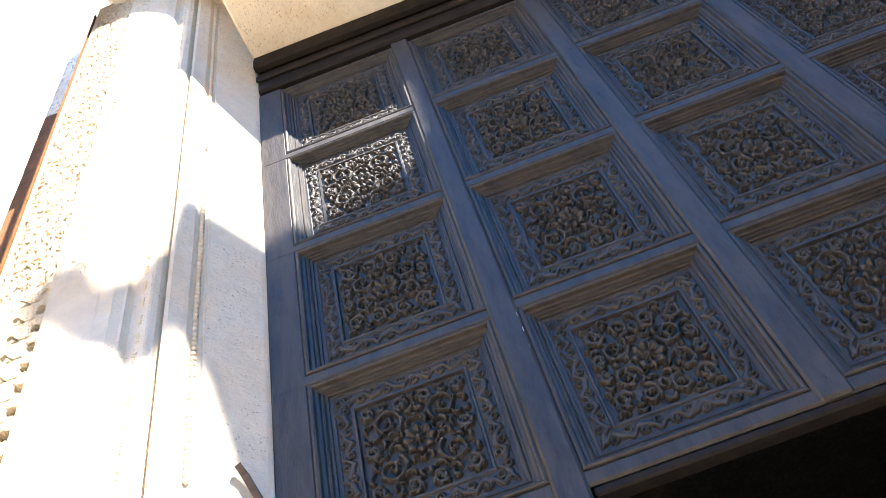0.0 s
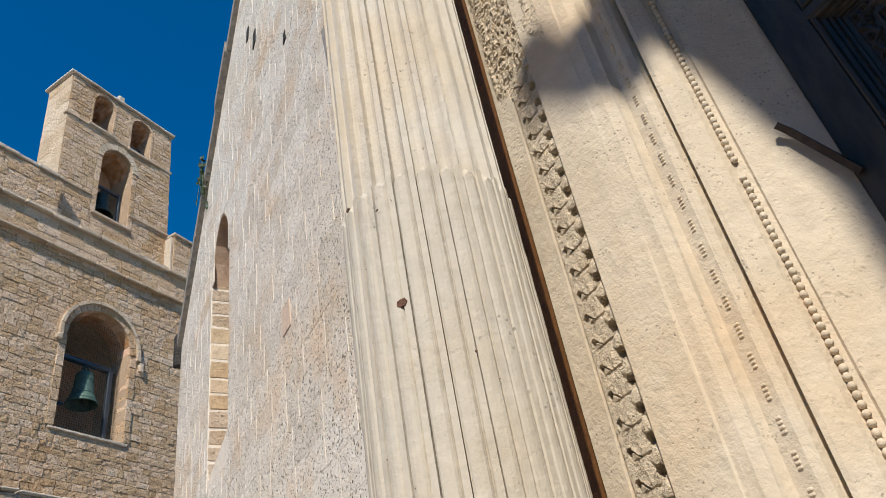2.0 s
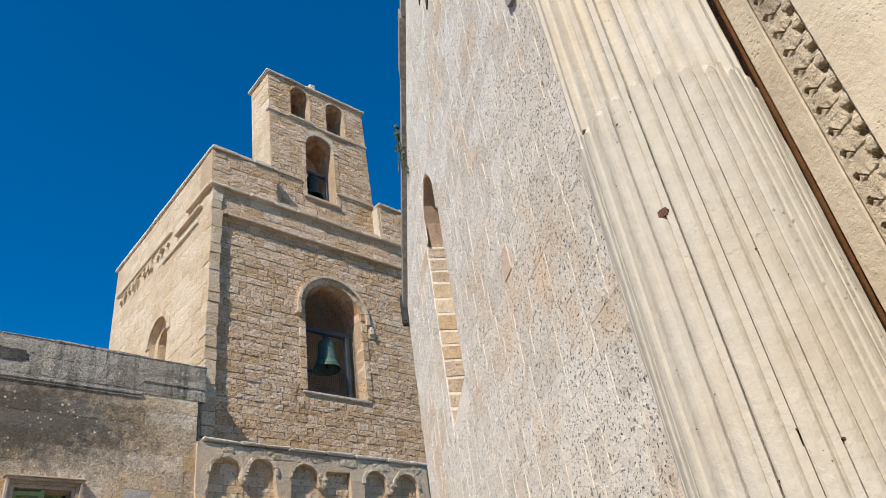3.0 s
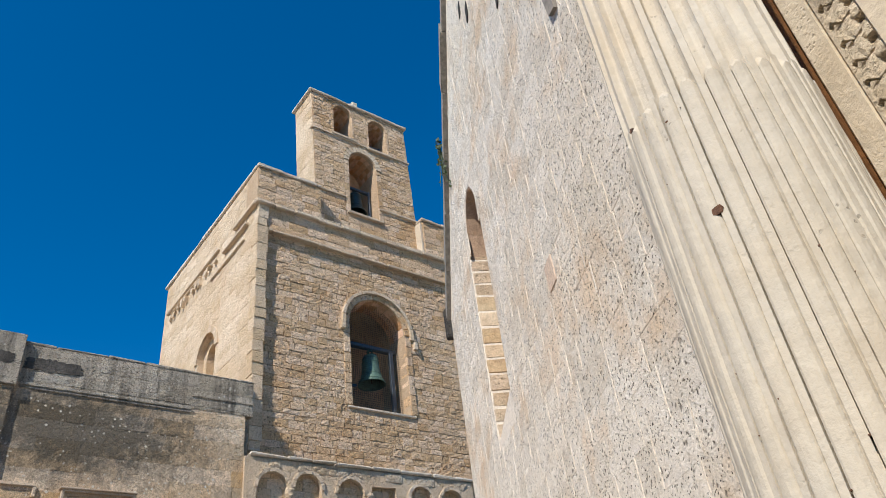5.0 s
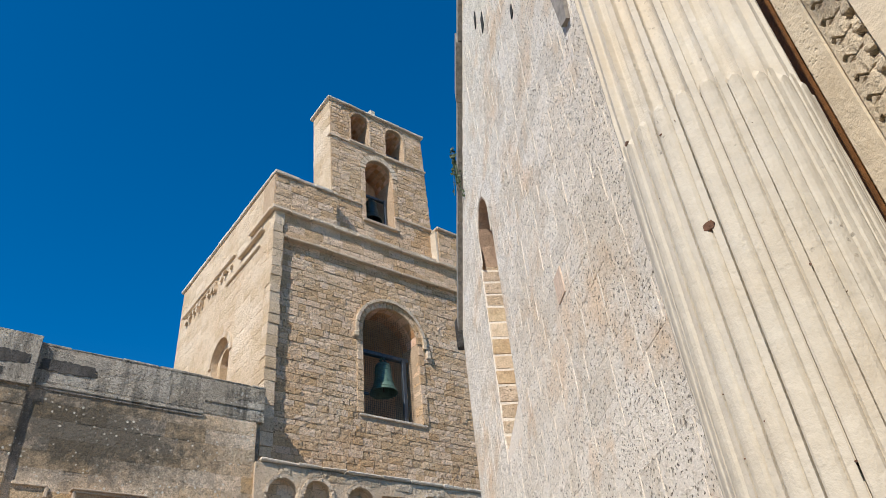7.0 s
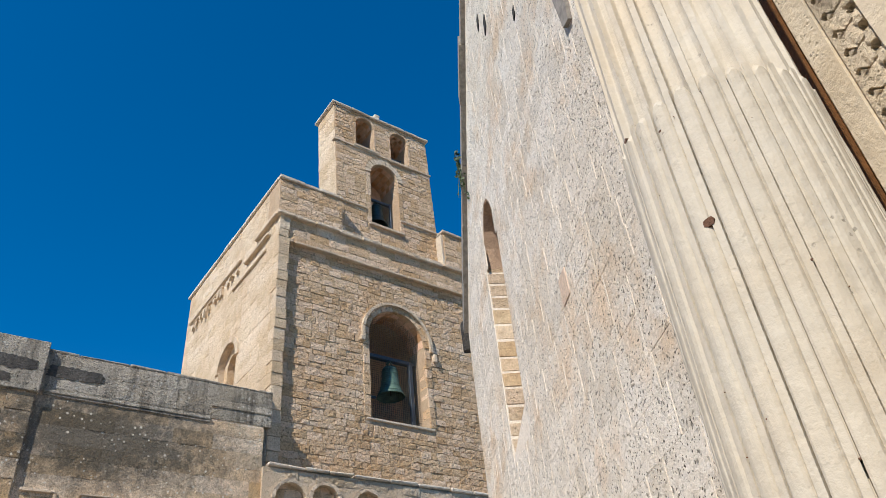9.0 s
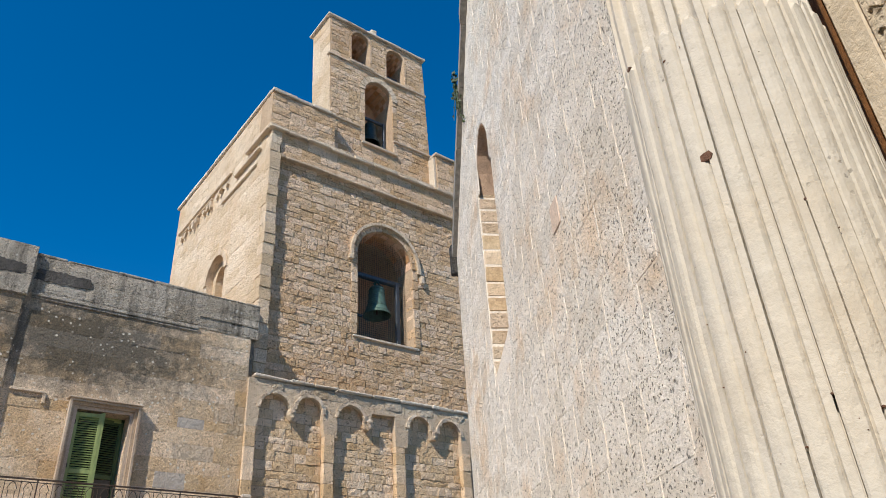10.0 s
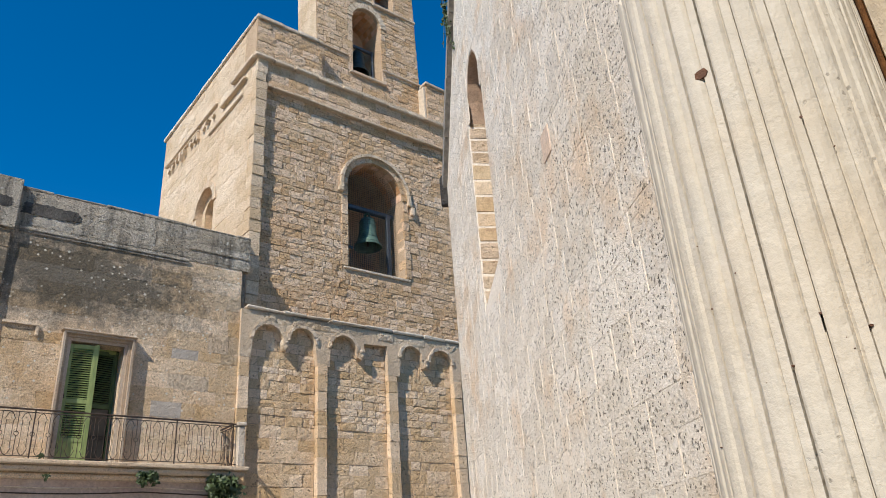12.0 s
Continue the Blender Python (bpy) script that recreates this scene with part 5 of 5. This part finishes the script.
def railing(m, length, label):
    """Wrought rail: lozenge-ended loops with a ring at mid height."""
    r = thing("balcony_railing", m, label, "railing", group="balcony railings")
    part("handrail", box((0, -0.02, RT - 0.012), (length, 0.02, RT + 0.014), 0.005), M_RAIL, r)
    for z in (RB, RT - 0.05):
        part("bar", box((0, -0.008, z - 0.006), (length, 0.008, z + 0.006)), M_RAIL, r)
    n = max(1, round(length / 0.24))
    p = length / n
    mid = (RB + RT - 0.05) / 2
    top, bot = RT - 0.056, RB + 0.006
    bm = bmesh.new()
    w = p * 0.30
    loop = [(0, 0, bot), (w * 0.5, 0, bot + 0.03), (w, 0, bot + 0.11), (w * 0.72, 0, bot + 0.15), (w * 0.72, 0, top - 0.15), (w, 0, top - 0.11), (w * 0.5, 0, top - 0.03), (0, 0, top)]
    tube(bm, loop, 0.0065, 5)
    tube(bm, [(-x, y, z) for x, y, z in loop], 0.0065, 5)
    scroll = mesh_of(bm, "scroll", M_RAIL)
    bm = bmesh.new()
    tube(bm, [(0.035 * math.cos(t * math.pi / 5), 0, mid + 0.035 * math.sin(t * math.pi / 5)) for t in range(11)], 0.006, 5)
    ring = mesh_of(bm, "ring", M_RAIL)
    bm = bmesh.new()
    tube(bm, [(0, 0, bot), (0, 0, mid - 0.04)], 0.006, 5)
    tube(bm, [(0, 0, mid + 0.04), (0, 0, top)], 0.006, 5)
    rod = mesh_of(bm, "rod", M_RAIL)
    for k in range(n):
        for nm, me, x in (("scroll", scroll, (k + 0.5) * p), ("ring", ring, k * p + p), ("rod", rod, k * p + p)):
            if x < length - 0.02:
                o = new(nm, me)
                o.parent, o.location = r, (x, 0, 0)
    for k in range(0, n, 5):
        part("baluster", box((k * p - 0.01, -0.012, RB - 0.06), (k * p + 0.01, 0.012, RT), 0.003), M_RAIL, r)
    return r


# hidden wedge between house and tower, added to cast the tower's diagonal shadow
bm = bmesh.new()
base = Vector((0.02, 0.06, 1.6))
rings = []
for k in (0.968, 0.997):
    rings.append([bm.verts.new(base + (Vector((-14.6, u, z)) - base) * k) for u, z in ((4.6, 1.6), (6.30, 1.6), (6.30, 9.12), (4.6, 9.0))])
for i in range(4):
    q = (i + 1) % 4
    bm.faces.new((rings[0][i], rings[0][q], rings[1][q], rings[1][i]))
bm.faces.new(rings[0]), bm.faces.new(rings[1])
tagged(part("wall_party", bm, M_HOUSE_TOP), "hidden wedge added behind the parapet to cast the diagonal shadow on the tower", "wall", kind="structure")

railing(HOUSE @ Matrix.Translation((-4.8, BX + 0.04, 0)), 10.8, "dark wrought iron balcony railing with looped bars")
railing(HOUSE @ Matrix.Translation((5.92, BX + 0.06, 0)) @ Matrix.Rotation(radians(90), 4, "Z"), 0.62, "short side railing of the balcony")

# cables under the balcony
cable = thing("cable", HOUSE, "pale cables sagging along the wall under the balcony", "cable")
for k, (z0, z1) in enumerate(((3.52, 3.50), (3.40, 3.42))):
    bm = bmesh.new()
    tube(bm, [(-5 + i * 0.55, BX + 0.22, z0 + (z1 - z0) * i / 20 - 0.05 * abs(math.sin(i * 0.55))) for i in range(21)], 0.012, 6)
    part("strand", bm, M_COPING if k == 0 else M_RAIL, cable)


# ---- weeds ----
def weed(m, count, spread, droop, size, label, name="weed"):
    w = thing(name, m, label, "plant")
    stems, leaves = bmesh.new(), bmesh.new()
    for i in range(count):
        a = rng.uniform(0, 2 * math.pi)
        d = Vector((math.cos(a) * spread * rng.uniform(0.2, 1), math.sin(a) * spread * rng.uniform(0.2, 1), rng.uniform(-droop, droop * 0.25)))
        pts = [d * t + Vector((0, 0, 0.25 * spread * math.sin(t * 3))) for t in (0, 0.35, 0.7, 1.0)]
        tube(stems, pts, 0.004, 4)
        for k in range(9):
            t = rng.uniform(0.15, 1.0)
            c = d * t + Vector((rng.uniform(-1, 1), rng.uniform(-1, 1), rng.uniform(-1, 1) + math.sin(t * 3) * 2)) * 0.12 * spread
            q = Euler((rng.uniform(0, 6), rng.uniform(0, 6), rng.uniform(0, 6))).to_matrix()
            s = size * rng.uniform(0.6, 1.3)
            vs = [leaves.verts.new(c + q @ Vector(v) * s) for v in ((0, 0, 0), (0.45, 0.35, 0.1), (0, 1, 0), (-0.45, 0.35, 0.1))]
            leaves.faces.new(vs)
    tagged(part("stem", stems, M_LEAF, w), kind="stuff")
    tagged(part("leaves", leaves, M_LEAF, w), kind="stuff")
    return w


weed(FACADE @ Matrix.Translation((-7.75, 1.56, 8.88)), 20, 0.09, 0.80, 0.045, "weeds hanging from the gable coping")
weed(HOUSE @ Matrix.Translation((4.35, BX - 0.08, 3.62)), 46, 0.22, 0.16, 0.075, "leafy weed tuft growing from the balcony edge")
weed(HOUSE @ Matrix.Translation((5.75, BX - 0.08, 3.50)), 90, 0.42, 0.40, 0.085, "leafy weeds trailing below the balcony post")
weed(HOUSE @ Matrix.Translation((2.6, BX + 0.0, 3.93)), 9, 0.10, 0.10, 0.03, "small dry weed on the balcony slab")
weed(HOUSE @ Matrix.Translation((2.7, BX - 0.06, 3.60)), 8, 0.08, 0.12, 0.03, "small dry weed under the balcony edge")

# ---- unseen thin screen, added to cast the shadow on door and jamb ----
over = thing("shadow_screen", FACADE @ Matrix.Translation((4.41, -1.972, 5.15)), "unseen thin screen added to cast the shadow on the door and jamb", "house")
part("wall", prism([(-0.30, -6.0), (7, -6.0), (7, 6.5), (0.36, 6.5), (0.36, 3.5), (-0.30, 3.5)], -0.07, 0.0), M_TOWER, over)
# cornice and ledge only shape the screen's outline to the shadow edge
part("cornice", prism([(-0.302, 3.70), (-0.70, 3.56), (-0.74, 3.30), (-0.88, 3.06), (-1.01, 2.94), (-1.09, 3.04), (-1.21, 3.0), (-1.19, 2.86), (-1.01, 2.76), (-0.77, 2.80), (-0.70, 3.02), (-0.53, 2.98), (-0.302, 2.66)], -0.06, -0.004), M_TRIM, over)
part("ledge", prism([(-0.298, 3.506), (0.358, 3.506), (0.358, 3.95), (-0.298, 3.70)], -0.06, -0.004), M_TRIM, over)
